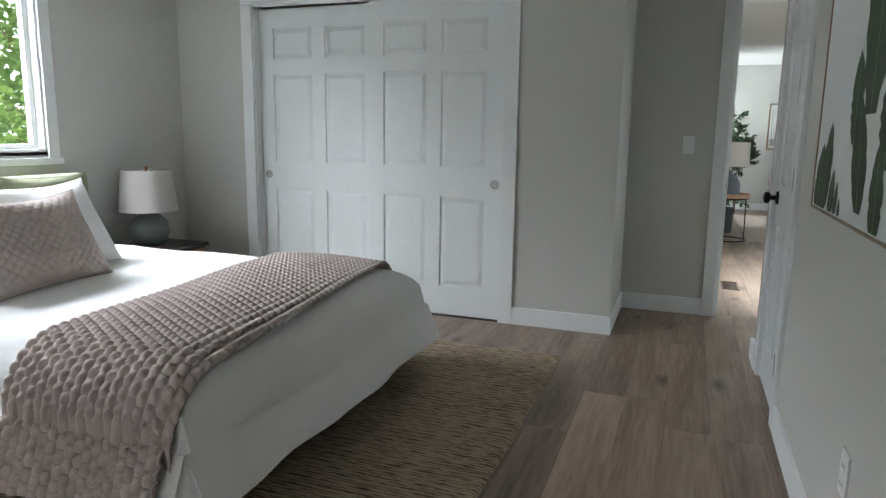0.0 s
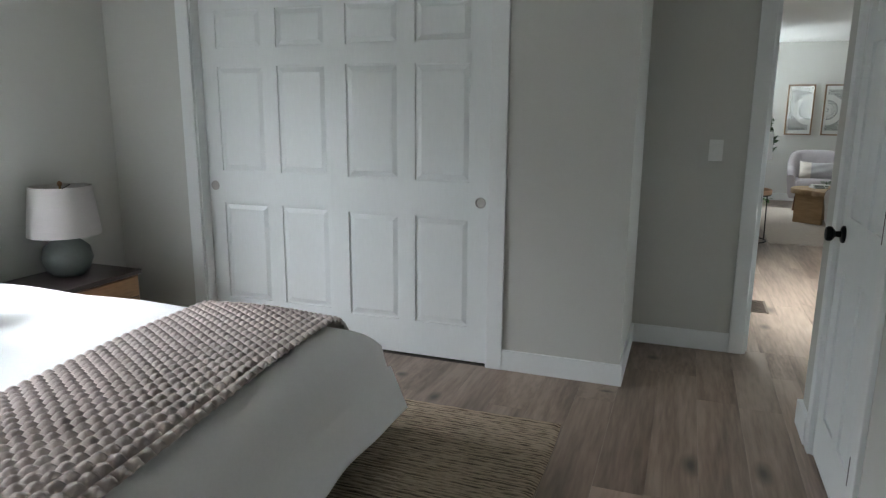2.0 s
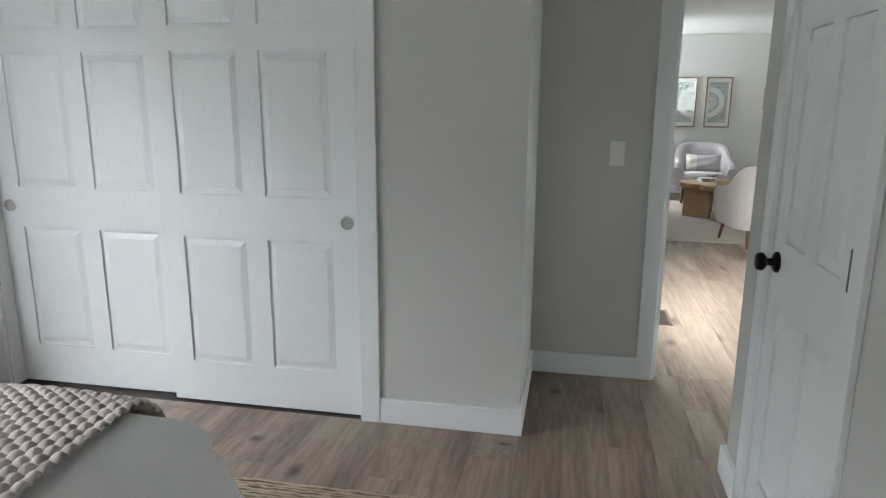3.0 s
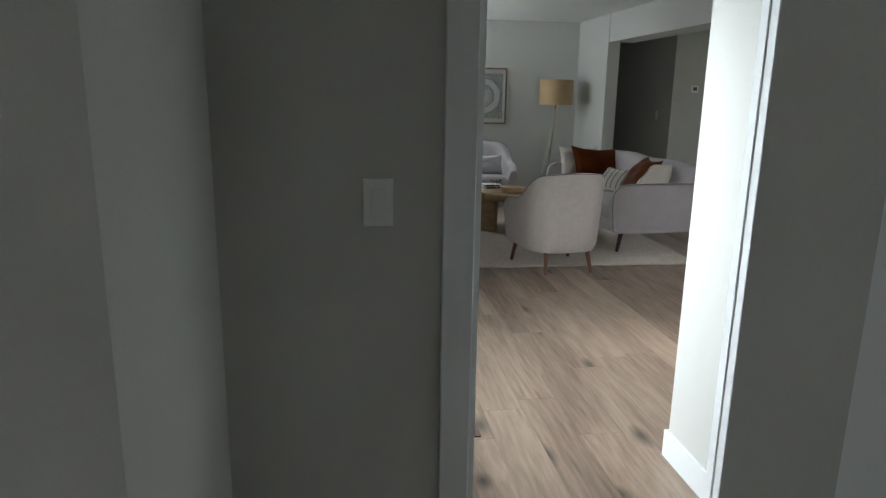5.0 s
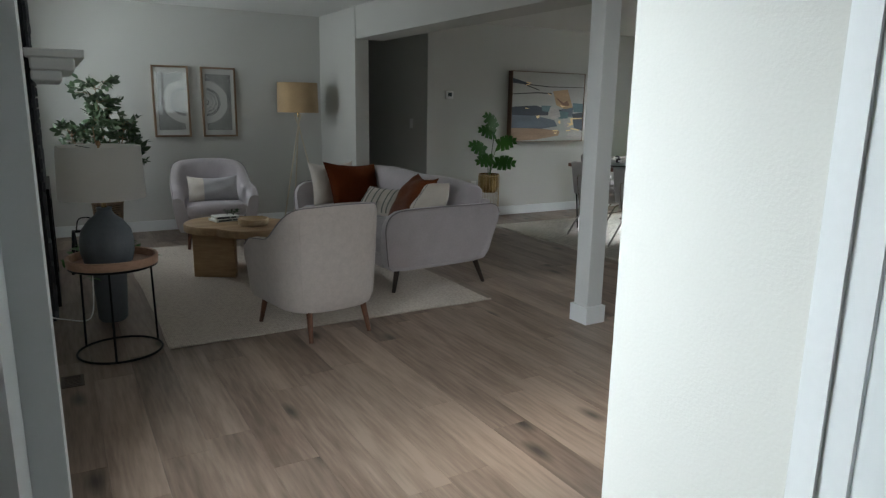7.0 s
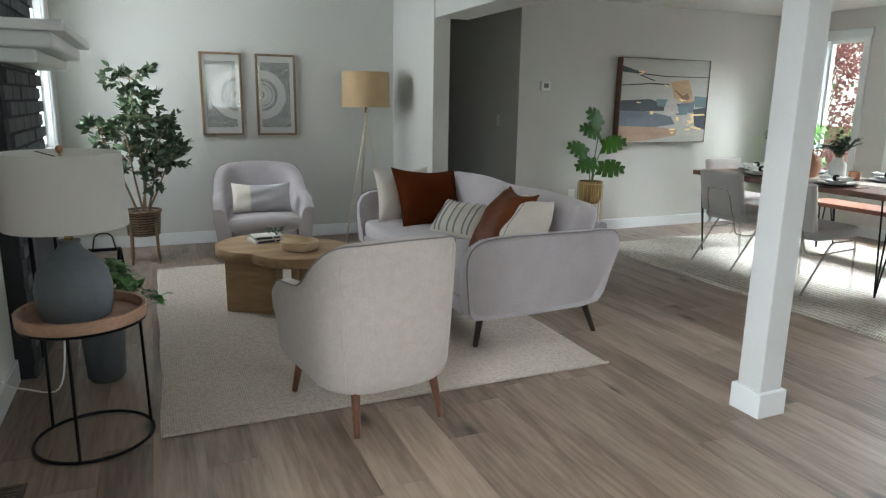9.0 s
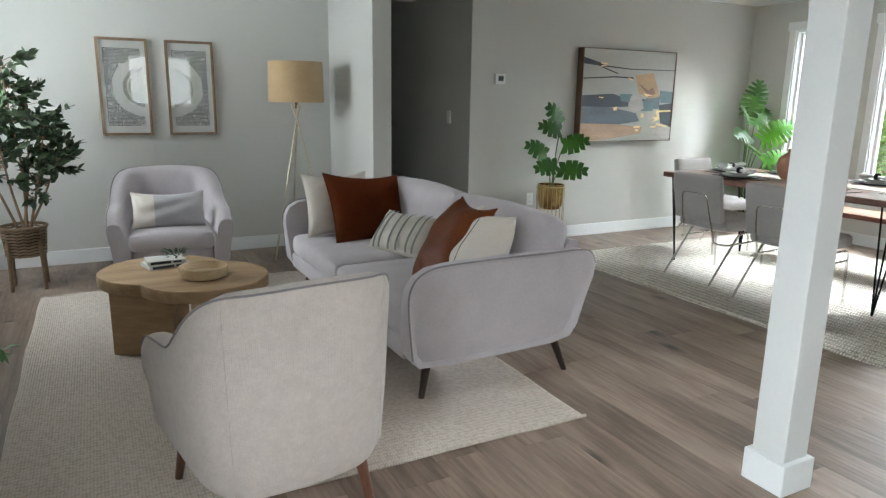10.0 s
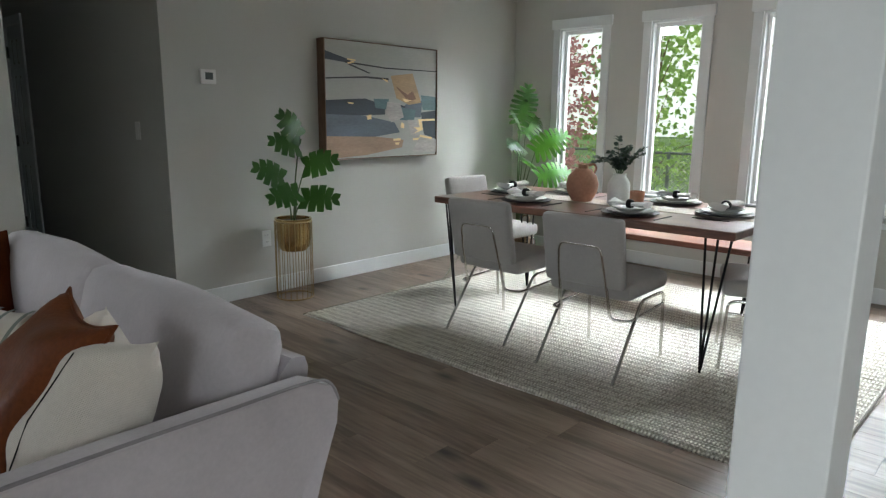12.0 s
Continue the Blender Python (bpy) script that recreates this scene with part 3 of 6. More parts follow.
# darker copy of the linen: the bedroom shade's lack of light is in its colour
M_LINEN_UNLIT = glow_through(fabric("linen_shade_unlit", (0.56, 0.53, 0.51), 0.9, 500, 0.04, 0.3, 4), 0.25, (0.6, 0.57, 0.54))
M_CERAM = mat("grey_ceramic", (0.085, 0.095, 0.105), 0.55, 0, 5, 0.12, 0.15)
M_CERG = mat("green_grey_ceramic", (0.13, 0.15, 0.14), 0.5, 0, 5, 0.12, 0.15)
M_FRAMEBED = fabric("dark_bed_frame", (0.05, 0.05, 0.05), 0.9, 400, 0.1, 0.3)


def pillow(name, w, h, t, material, m, label, parent=None, pinch=0.10, quilt=0.0, n=26, sag=0.02, seed=1, stripe=None, piping=None):
    """A stuffed cushion: local x across, z up from its bottom edge, thickness along y."""
    rnd = random.Random(seed)
    ph = [rnd.uniform(0, 6.28) for _ in range(6)]
    bm = bmesh.new()
    grids = []
    for side in (-1, 1):
        g = []
        for i in range(n + 1):
            row = []
            for j in range(n + 1):
                u, v = 2 * i / n - 1, 2 * j / n - 1
                edge = max(abs(u), abs(v))
                k = (1 - abs(u) ** 2.6) * (1 - abs(v) ** 2.6)
                y = side * t / 2 * max(0.0, k) ** 0.55
                cu = 1 - pinch * (1 - abs(v) ** 2) * abs(u) ** 2.0
                cv = 1 - pinch * (1 - abs(u) ** 2) * abs(v) ** 2.0
                wr = 0.006 * math.sin(5 * u + 3 * v + ph[0]) + 0.005 * math.sin(7 * v - 4 * u + ph[1])
                y += side * wr * (1 - edge ** 4)
                if quilt:
                    a, b = (u * w / 2 + v * h / 2) / quilt, (u * w / 2 - v * h / 2) / quilt
                    y += side * 0.013 * ((abs(math.sin(math.pi * a)) * abs(math.sin(math.pi * b))) ** 0.6 - 0.4) * (1 - edge ** 6)
                z = h / 2 + v * cv * h / 2 - sag * (1 - u * u) * (v + 1) / 2
                row.append(bm.verts.new((u * cu * w / 2, y, z)))
            g.append(row)
        grids.append(g)
    for g, flip in zip(grids, (False, True)):
        for i in range(n):
            for j in range(n):
                q = (g[i][j], g[i + 1][j], g[i + 1][j + 1], g[i][j + 1])
                bm.faces.new(q[::-1] if flip else q)
    bmesh.ops.remove_doubles(bm, verts=bm.verts, dist=0.0004)
    if parent is None:
        ob = thing(name, m, label, "pillow")
        part("cover", bm, material, ob, "", True)
        body = ob
    else:
        body = part(name, bm, material, parent, label, True)
        body.matrix_basis = m
    if piping is not None:
        loop = []
        for k in range(4 * 14):
            s, f = divmod(k, 14)
            a = -1 + 2 * f / 14
            u, v = [(a, -1), (1, a), (-a, 1), (-1, -a)][s]
            cu = 1 - pinch * (1 - abs(v) ** 2) * abs(u) ** 2.0
            cv = 1 - pinch * (1 - abs(u) ** 2) * abs(v) ** 2.0
            loop.append((u * cu * w / 2, 0, h / 2 + v * cv * h / 2 - sag * (1 - u * u) * (v + 1) / 2))
        bm = tube(bmesh.new(), loop, 0.0045, 6, closed=True)
        part("piping", bm, piping, body, "", True)
    return body


def drape(x0, x1, y0, y1, ztop, hem, fall=(True, True, True, True), r=0.06, out=0.03, step=0.03, quilt=0.0, wave=0.012, lift=0.0, seed=3, crown=0.02, skew=None):
    """Cloth laid over a box; fall says at which of x0, x1, y0, y1 it hangs down to the hem."""
    def line(a, b, fa, fb):
        pts = []
        drop = ztop - hem
        if fa:
            k = max(2, int(drop / step))
            pts += [(a - out * (1 - i / k), r + (drop - r) * (1 - i / k), -1) for i in range(k)]
        k = max(3, int((b - a) / step))
        for i in range(k + 1):
            c = a + (b - a) * i / k
            e = 0.0
            if fa and c < a + r:
                e = r - math.sqrt(max(0, r * r - (a + r - c) ** 2))
            if fb and c > b - r:
                e = r - math.sqrt(max(0, r * r - (c - b + r) ** 2))
            pts.append((c, e, 0))
        if fb:
            k = max(2, int(drop / step))
            pts += [(b + out * ((i + 1) / k), r + (drop - r) * (i + 1) / k, 1) for i in range(k)]
        return pts
    px, py = line(x0, x1, fall[0], fall[1]), line(y0, y1, fall[2], fall[3])
    rnd = random.Random(seed)
    ph = [rnd.uniform(0, 6.28) for _ in range(4)]
    bm = bmesh.new()
    g, puffs = [], []
    sx = 0.0
    for i, (x, dx, kx) in enumerate(px):
        if i:
            sx += math.hypot(x - px[i - 1][0], dx - px[i - 1][1])
        row, sy = [], 0.0
        for j, (y, dy, ky) in enumerate(py):
            if j:
                sy += math.hypot(y - py[j - 1][0], dy - py[j - 1][1])
            big, small = max(dx, dy), min(dx, dy)
            z = ztop - big + 0.05 * small + lift
            u = (x - x0) / (x1 - x0) * 2 - 1
            v = (y - y0) / (y1 - y0) * 2 - 1
            if not kx and not ky:
                z += crown * max(0, 1 - u * u) * max(0, 1 - v * v) + 0.004 * math.sin(9 * x + ph[0]) * math.sin(7 * y + ph[1])
            ox = oy = 0.0
            if kx:
                ox = kx * wave * (dx / 0.4) * (math.sin(6.5 * y + ph[2]) + 0.5 * math.sin(15 * y + ph[3]))
                if ky:
                    ox -= kx * 0.10 * small
            if ky:
                oy = ky * wave * (dy / 0.4) * (math.sin(6 * x + ph[0]) + 0.5 * math.sin(13 * x + ph[1]))
                if kx:
                    oy -= ky * 0.10 * small
            if quilt:
                a = sx / (0.62 * quilt)
                b = sy / (0.78 * quilt) + 0.5 * (math.floor(a) % 2)
                puffs.append(0.018 * (abs(math.sin(math.pi * a)) * abs(math.sin(math.pi * b))) ** 0.55)
            if skew is not None:
                ox += skew[0] + (skew[1] - skew[0]) * (min(1, max(-1, v)) + 1) / 2
                over = max(0.0, x + ox - skew[2] + r)
                if ky:
                    ox -= 0.85 * max(0.0, x + ox - skew[2] + 0.07) * min(1.0, dy / 0.2)
                z -= r - math.sqrt(max(0.0, r * r - min(over, 0.95 * r) ** 2)) if not ky else 0.0
            row.append(bm.verts.new((x + ox, y + oy, z)))
        g.append(row)
    for i in range(len(g) - 1):
        for j in range(len(g[0]) - 1):
            bm.faces.new((g[i][j], g[i + 1][j], g[i + 1][j + 1], g[i][j + 1]))
    if quilt:
        bm.normal_update()
        moved = [v.co + v.normal * h for v, h in zip([v for row in g for v in row], puffs)]
        for v, co in zip([v for row in g for v in row], moved):
            v.co = co
    return bm


def thicken(ob, t):
    md = ob.modifiers.new("thickness", 'SOLIDIFY')
    md.thickness, md.offset = t, -1
    return ob


# ---- bedroom ----
bed = thing("bed", pose(0, 0, 0), "queen bed with white bedding and olive velvet headboard", "bed")
part("bed_base", boxes((-2.62, -0.68, 2.56, 4.04, 0.14, 0.28), bevel=0.02), M_FRAMEBED, bed)
for x in (-2.5, -0.76):
    for y in (2.64, 3.96):
        part("leg", boxes((x - 0.03, x + 0.03, y - 0.03, y + 0.03, 0.012, 0.14), bevel=0.004), M_DARKTOP, bed)
part("mattress", boxes((-2.63, -0.66, 2.53, 4.07, 0.28, 0.485), bevel=0.06), M_COMF, bed, "", True)
bm = boxes((-2.76, -2.65, 2.44, 4.10, 0.10, 0.93), bevel=0.035)
hb = part("headboard", bm, M_GREEN, bed, "olive green velvet headboard with soft creases", True)
for k, y in enumerate((2.74, 3.27, 3.80)):
    c = pillow("headboard_cushion", 0.55, 0.42, 0.10, M_GREEN, pose(-2.62, y, 0.52, -4, 0, 90), "", bed, 0.02, seed=k + 20)
comf = thicken(part("comforter", drape(-2.60, -0.55, 2.43, 4.17, 0.535, 0.17, (False, True, True, True), 0.20, 0.07, 0.025, seed=5), M_COMF, bed, "plain white cotton comforter hanging over the foot", True), 0.02)

throw = thing("throw_blanket", pose(0, 0, 0), "taupe quilted throw laid across the foot of the bed", "blanket")
thicken(part("quilt", drape(-1.26, -0.65, 2.41, 4.19, 0.560, 0.17, (False, False, True, True), 0.20, 0.07, 0.005, quilt=0.052, seed=5, crown=0.016, skew=(0.07, -0.08, -0.525)), M_THROW, throw, "", True), 0.012)

pillow("pillow", 0.72, 0.46, 0.20, M_COMF, pose(-1.97, 3.30, 0.545, -30, 0, 92), "plump white cotton pillow leaning on the headboard", seed=2)
pillow("pillow", 0.72, 0.46, 0.20, M_COMF, pose(-2.22, 3.0, 0.54, -28, 0, 88), "plump white cotton pillow leaning on the headboard", seed=4)
pillow("pillow_sham", 0.60, 0.42, 0.17, M_THROW, pose(-1.73, 3.07, 0.545, -28, 0, 93), "taupe quilted pillow sham in front of the white pillow", quilt=0.045, n=104, seed=6, piping=M_THROW)

stand = thing("nightstand", pose(-2.82, 4.255, 0), "dark-topped nightstand with a warm wooden drawer", "nightstand")
part("cabinet", boxes((0, 0.42, 0, 0.515, 0.16, 0.415), bevel=0.006), M_WALNUT, stand)
part("top", boxes((-0.005, 0.44, -0.01, 0.525, 0.415, 0.44), bevel=0.004), M_DARKTOP, stand, "near-black stained top")
for z0, z1 in ((0.292, 0.405), (0.172, 0.282)):
    part("drawer", boxes((0.42, 0.434, 0.018, 0.497, z0, z1), bevel=0.004), M_ACACIA, stand, "warm brown wooden drawer front")
for x in (0.04, 0.38):
    for y in (0.04, 0.475):
        part("leg", lathe(bmesh.new(), [(0.012, 0), (0.02, 0.16)], 12, (x, y, 0)), M_DARKTOP, stand)


def table_lamp(m, label, body_profile, body_mat, shade_z, shade_h, r0, r1, shade_mat):
    lamp = thing("table_lamp", m, label, "lamp")
    part("body", lathe(bmesh.new(), body_profile, 36), body_mat, lamp, "", True)
    part("neck", lathe(bmesh.new(), [(0.014, body_profile[-1][1]), (0.014, shade_z + shade_h - 0.03), (0.006, shade_z + shade_h - 0.02), (0.006, shade_z + shade_h + 0.012)], 14), M_BRASS, lamp)
    bm = bmesh.new()
    lathe(bm, [(r0, shade_z), (r1, shade_z + shade_h), (r1 - 0.004, shade_z + shade_h), (r0 - 0.004, shade_z)], 44, cap=False)
    bm.faces.ensure_lookup_table()
    sh = part("shade", bm, shade_mat, lamp, "plain linen shade", True)
    bm = bmesh.new()
    for a in range(3):
        c, s = math.cos(a * 2.094), math.sin(a * 2.094)
        tube(bm, [(0.008 * c, 0.008 * s, shade_z + shade_h - 0.02), (r1 * c * 0.99, r1 * s * 0.99, shade_z + shade_h - 0.008)], 0.0022, 6)
    part("spider", bm, M_BLACK, sh)
    part("finial", lathe(bmesh.new(), [(0.004, shade_z + shade_h - 0.005), (0.012, shade_z + shade_h + 0.004), (0.012, shade_z + shade_h + 0.018), (0.004, shade_z + shade_h + 0.026)], 14), M_ACACIA, lamp)
    return lamp


table_lamp(pose(-2.645, 4.53, 0.44), "round grey-green ceramic table lamp, tapered linen shade darkened as unlit", [(0.07, 0), (0.105, 0.03), (0.128, 0.09), (0.115, 0.155), (0.065, 0.2), (0.035, 0.215), (0.03, 0.235)],
           M_CERG, 0.225, 0.262, 0.182, 0.152, M_LINEN_UNLIT)


def rug(name, x0, x1, y0, y1, material, label, t=0.012, step=0.06, rib=0.0, along='y', fringe=0.0, ripple=0.004, border=None):
    ob = thing(name, pose(0, 0, 0), label, "rug")
    bm = bmesh.new()
    nx, ny = max(8, int((x1 - x0) / step)), max(8, int((y1 - y0) / step))
    g = []
    for i in range(nx + 1):
        row = []
        for j in range(ny + 1):
            x, y = x0 + (x1 - x0) * i / nx, y0 + (y1 - y0) * j / ny
            wob = ripple * (math.sin(3.1 * y + 1) + math.sin(7.7 * y)) if i in (0, nx) else 0
            woy = ripple * (math.sin(3.7 * x) + math.sin(8.3 * x + 2)) if j in (0, ny) else 0
            edge = i in (0, nx) or j in (0, ny)
            k = j if along == 'y' else i
            z = t * 0.5 if edge else t + (rib * (k % 2) + rib * 0.7 * noise.noise((x * 40, y * 40, 1)) if rib else 0)
            row.append(bm.verts.new((x + wob, y + woy, z)))
        g.append(row)
    for i in range(nx):
        for j in range(ny):
            bm.faces.new((g[i][j], g[i + 1][j], g[i + 1][j + 1], g[i][j + 1]))
    ext = bmesh.ops.extrude_face_region(bm, geom=[e for e in bm.edges if e.is_boundary])
    for v in ext["geom"]:
        if isinstance(v, bmesh.types.BMVert):
            v.co.z = 0.0006
    part("rug_surface", bm, material, ob, "", True)
    if border is not None:
        for y in (y0, y1):
            part("binding", tube(bmesh.new(), [(x0, y, 0.008), (x1, y, 0.008)], 0.007, 6), border, ob)
    return ob


rug("rug", -2.1, 0.07, 1.55, 4.59, M_JUTE, "brown woven jute rug under the bed", 0.011, 0.022, 0.004, 'y', ripple=0.004)


def frame_art(name, m, w, h, depth, label, frame_mat, fw=0.02, category="picture"):
    """A picture: local x across from its middle, z up from its middle, back at y = 0, face towards -y."""
    ob = thing(name, m, label, category)
    a, b = w / 2, h / 2
    bm = boxes((-a, -a + fw, -depth, 0, -b, b), (a - fw, a, -depth, 0, -b, b), (-a + fw, a - fw, -depth, 0, -b, -b + fw), (-a + fw, a - fw, -depth, 0, b - fw, b), bevel=0.0015)
    part("frame", bm, frame_mat, ob)
    return ob


def strokes(polys, y):
    bm = bmesh.new()
    for k, pts in enumerate(polys):
        bm.faces.new([bm.verts.new((p[0], y - 0.0002 * k, p[1])) for p in pts])
    return bm


def blade(bm, base, tip, width, bend=0.0, thick=0.0, n=6, normal=Vector((0, -1, 0)), lobes=0):
    """A long leaf from base to tip, folded along its middle."""
    base, tip = Vector(base), Vector(tip)
    d = tip - base
    side = d.cross(normal).normalized()
    up = side.cross(d).normalized()
    mid, left, right = [], [], []
    for i in range(n + 1):
        t = i / n
        wd = width * math.sin(math.pi * min(1, 0.04 + 0.96 * t) ** 0.8) ** 0.8
        c = base + d * t + up * bend * math.sin(math.pi * t)
        if lobes and i % 2:
            wd *= 0.55
        mid.append(bm.verts.new(c))
        left.append(bm.verts.new(c + side * wd + up * 0.25 * wd))
        right.append(bm.verts.new(c - side * wd + up * 0.25 * wd))
    for i in range(n):
        bm.faces.new((mid[i], mid[i + 1], left[i + 1], left[i]))
        bm.faces.new((mid[i + 1], mid[i], right[i], right[i + 1]))


M_LEAFPRINT = mat("printed_leaf", (0.03, 0.055, 0.025), 0.6, 0, 9, 0.6, 0)
M_LEAFVEIN = mat("printed_vein", (0.12, 0.17, 0.09), 0.6, 0, 8, 0.2)
M_CANVAS = mat("white_canvas", (0.72, 0.74, 0.74), 0.8, 0, 4, 0.03, 0.3, fine=300)
M_OAKF = wood("oak_frame", (0.16, 0.10, 0.06), (0.30, 0.20, 0.12), 0.5, 5, 'Z')
art = frame_art("canvas_print", pose(X_BR - 0.002, 3.01, 1.483, 0, 0, -90), 1.02, 1.02, 0.035, "white canvas print of dark green banana leaves", M_OAKF, 0.008)
part("canvas", boxes((-0.502, 0.502, -0.031, -0.004, -0.502, 0.502)), M_CANVAS, art)
rnd = random.Random(4)
leaves, veins = bmesh.new(), bmesh.new()
for bx, bz, tx, tz, wd in ((-0.43, -0.52, -0.40, -0.31, 0.08), (-0.35, -0.52, -0.31, -0.25, 0.08), (-0.24, -0.52, -0.22, -0.38, 0.045), (-0.18, -0.52, -0.16, -0.41, 0.028), (-0.12, -0.52, -0.12, -0.45, 0.02),
                           (-0.03, -0.31, -0.05, -0.08, 0.075), (0.08, -0.47, 0.0, -0.19, 0.085), (0.10, -0.24, 0.10, 0.42, 0.15), (0.24, -0.52, 0.22, -0.30, 0.065), (0.27, -0.36, 0.27, -0.10, 0.09), (0.40, -0.5, 0.42, 0.2, 0.09)):
    pts_l, pts_r = [], []
    for i in range(15):
        t = i / 14
        w2 = 0.9 * wd * math.sin(math.pi * (0.06 + 0.94 * t) ** 0.9) ** 0.7 * (1 - 0.22 * (i % 2) * rnd.random())
        cx, cz = bx + (tx - bx) * t, bz + (tz - bz) * t
        pts_l.append((cx - w2, cz))
        pts_r.append((cx + w2, cz))
    yy = -0.0315 - 0.0003 * rnd.random()
    clamp = lambda p: (max(-0.498, min(0.498, p[0])), max(-0.498, min(0.498, p[1])))
    leaves.faces.new([leaves.verts.new((p[0], yy, p[1])) for p in map(clamp, pts_l + pts_r[::-1])])
    veins.faces.new([veins.verts.new((p[0], -0.0322, p[1])) for p in map(clamp, ((bx - 0.004, bz), (bx + 0.004, bz), (tx + 0.001, tz), (tx - 0.001, tz)))])
part("printed_leaves", leaves, M_LEAFPRINT, art)
part("printed_veins", veins, M_LEAFVEIN, art)


def wall_plate(name, m, label, outlet=False):
    ob = thing(name, m, label, "switch" if not outlet else "outlet")
    part("plate", boxes((-0.036, 0.036, -0.006, 0, -0.058, 0.058), bevel=0.0025), M_PLASTIC, ob)
    if outlet:
        for z in (-0.024, 0.024):
            s = part("socket", boxes((-0.017, 0.017, -0.008, -0.006, z - 0.014, z + 0.014), bevel=0.001), M_PLASTIC, ob)
            part("slot", boxes((-0.008, -0.006, -0.0086, -0.008, z - 0.004, z + 0.005), (0.006, 0.008, -0.0086, -0.008, z - 0.004, z + 0.005)), M_BLACK, s)
    else:
        part("rocker", boxes((-0.0165, 0.0165, -0.0095, -0.006, -0.033, 0.033), bevel=0.0015), M_PLASTIC, ob)
    return ob


wall_plate("light_switch", pose(0.636, Y_RE, 1.134), "white rocker light switch on the entry wall")
wall_plate("wall_outlet", pose(X_BR, 2.88, 0.38, 0, 0, -90), "white wall outlet under the canvas print", True)

# ---- living room ----
M_CREAM = fabric("cream_weave", (0.55, 0.49, 0.455), 0.95, 420, 0.09, 0.35, 26)
M_SOFA = fabric("light_grey_weave", (0.47, 0.432, 0.445), 0.95, 900, 0.08, 0.2, 9)
M_PIPE = fabric("grey_piping", (0.24, 0.22, 0.225), 0.9, 500, 0.1, 0.3)
M_RUST = fabric("rust_velvet", (0.085, 0.020, 0.006), 0.95, 900, 0.25, 0.2, 5, 0.0)
M_COGNAC = mat("cognac_leather", (0.125, 0.032, 0.008), 0.5, 0, 7, 0.35, 0.25, fine=90, spec=0.15)
M_RUST.node_tree.nodes["Principled BSDF"].inputs["Specular IOR Level"].default_value = 0.05
M_IVORY = fabric("ivory_cotton", (0.63, 0.575, 0.51), 0.95, 600, 0.06, 0.3)
M_RUGL = braid("cream_wool_rug", (0.58, 0.515, 0.445), (0.42, 0.365, 0.31), 0.011, 0.022, 0.4, 0.003)
M_LEG = wood("walnut_leg", (0.08, 0.03, 0.015), (0.17, 0.07, 0.035), 0.4, 6, 'Z')
M_LEGD = wood("dark_leg", (0.02, 0.012, 0.01), (0.05, 0.03, 0.022), 0.4, 6, 'Z')
M_OAK = wood("light_oak", (0.33, 0.205, 0.105), (0.50, 0.34, 0.19), 0.5, 3, 'X')
M_BURLAP = fabric("tan_shade", (0.52, 0.37, 0.21), 0.95, 400, 0.1, 0.5, 8)
M_PAPER = mat("printed_paper", (0.66, 0.66, 0.62), 0.7, 0, 5, 0.03)
M_INK = mat("ink", (0.03, 0.036, 0.034), 0.7, 0, 30, 0.3)
M_LEAF = mat("ficus_leaf", (0.055, 0.095, 0.042), 0.42, 0, 12, 0.4, rand=0.2)
M_MON = glow_through(mat("monstera_leaf", (0.028, 0.085, 0.022), 0.3, 0, 10, 0.3, rand=0.35), 0.25, (0.10, 0.30, 0.03))
# brighter leaf green, with the window's backlight put into the colour
M_PALM_BACKLIT = glow_through(mat("backlit_palm_leaf", (0.05, 0.16, 0.02), 0.35, 0, 10, 0.3, rand=0.3), 0.25, (0.15, 0.42, 0.03))
M_STEM = mat("green_stem", (0.06, 0.10, 0.035), 0.5, 0, 12, 0.2)
M_BARK = mat("bark", (0.22, 0.14, 0.085), 0.85, 0, 16, 0.35, 0.6)
M_WICKER = mat("wicker", (0.20, 0.135, 0.08), 0.8, 0, 30, 0.35, 0.5)
M_SOIL = mat("soil", (0.03, 0.022, 0.016), 0.95, 0, 30, 0.4, 0.8)
M_PICGLASS = mat("picture_glass", (1, 1, 1), 0.02, 0, trans=1.0)
M_BLUEG = mat("slate_ceramic", (0.10, 0.115, 0.13), 0.5, 0, 4, 0.14, 0.2, fine=50)
M_TRAYW = wood("tray_wood", (0.30, 0.17, 0.11), (0.45, 0.28, 0.19), 0.5, 5, 'X')

rug("rug", 1.365, 3.53, 9.42, 12.28, M_RUGL, "cream wool area rug with a fine rib, under the seating group", 0.011, 0.024, 0.003, 'x', border=M_RUGL)


def tapered_leg(parent, top, foot, r0, r1, material, name="leg"):
    part(name, tube(bmesh.new(), [top, Vector(top).lerp(Vector(foot), 0.5), foot], r0, 12, r1), material, parent, "", True)


def puff(x0, x1, y0, y1, z0, z1, bevel, rise, axis=2):
    bm = boxes((x0, x1, y0, y1, z0, z1), bevel=bevel)
    bmesh.ops.subdivide_edges(bm, edges=[e for e in bm.edges if e.calc_length() > 0.12], cuts=6, use_grid_fill=True)
    c = Vector(((x0 + x1) / 2, (y0 + y1) / 2, (z0 + z1) / 2))
    hf = Vector(((x1 - x0) / 2, (y1 - y0) / 2, (z1 - z0) / 2))
    for v in bm.verts:
        q = [min(1, abs(v.co[i] - c[i]) / hf[i]) for i in range(3)]
        a, b = [i for i in range(3) if i != axis]
        v.co[axis] += math.copysign(rise, v.co[axis] - c[axis]) * (1 - q[a] ** 2) * (1 - q[b] ** 2) * q[axis]
    return bm


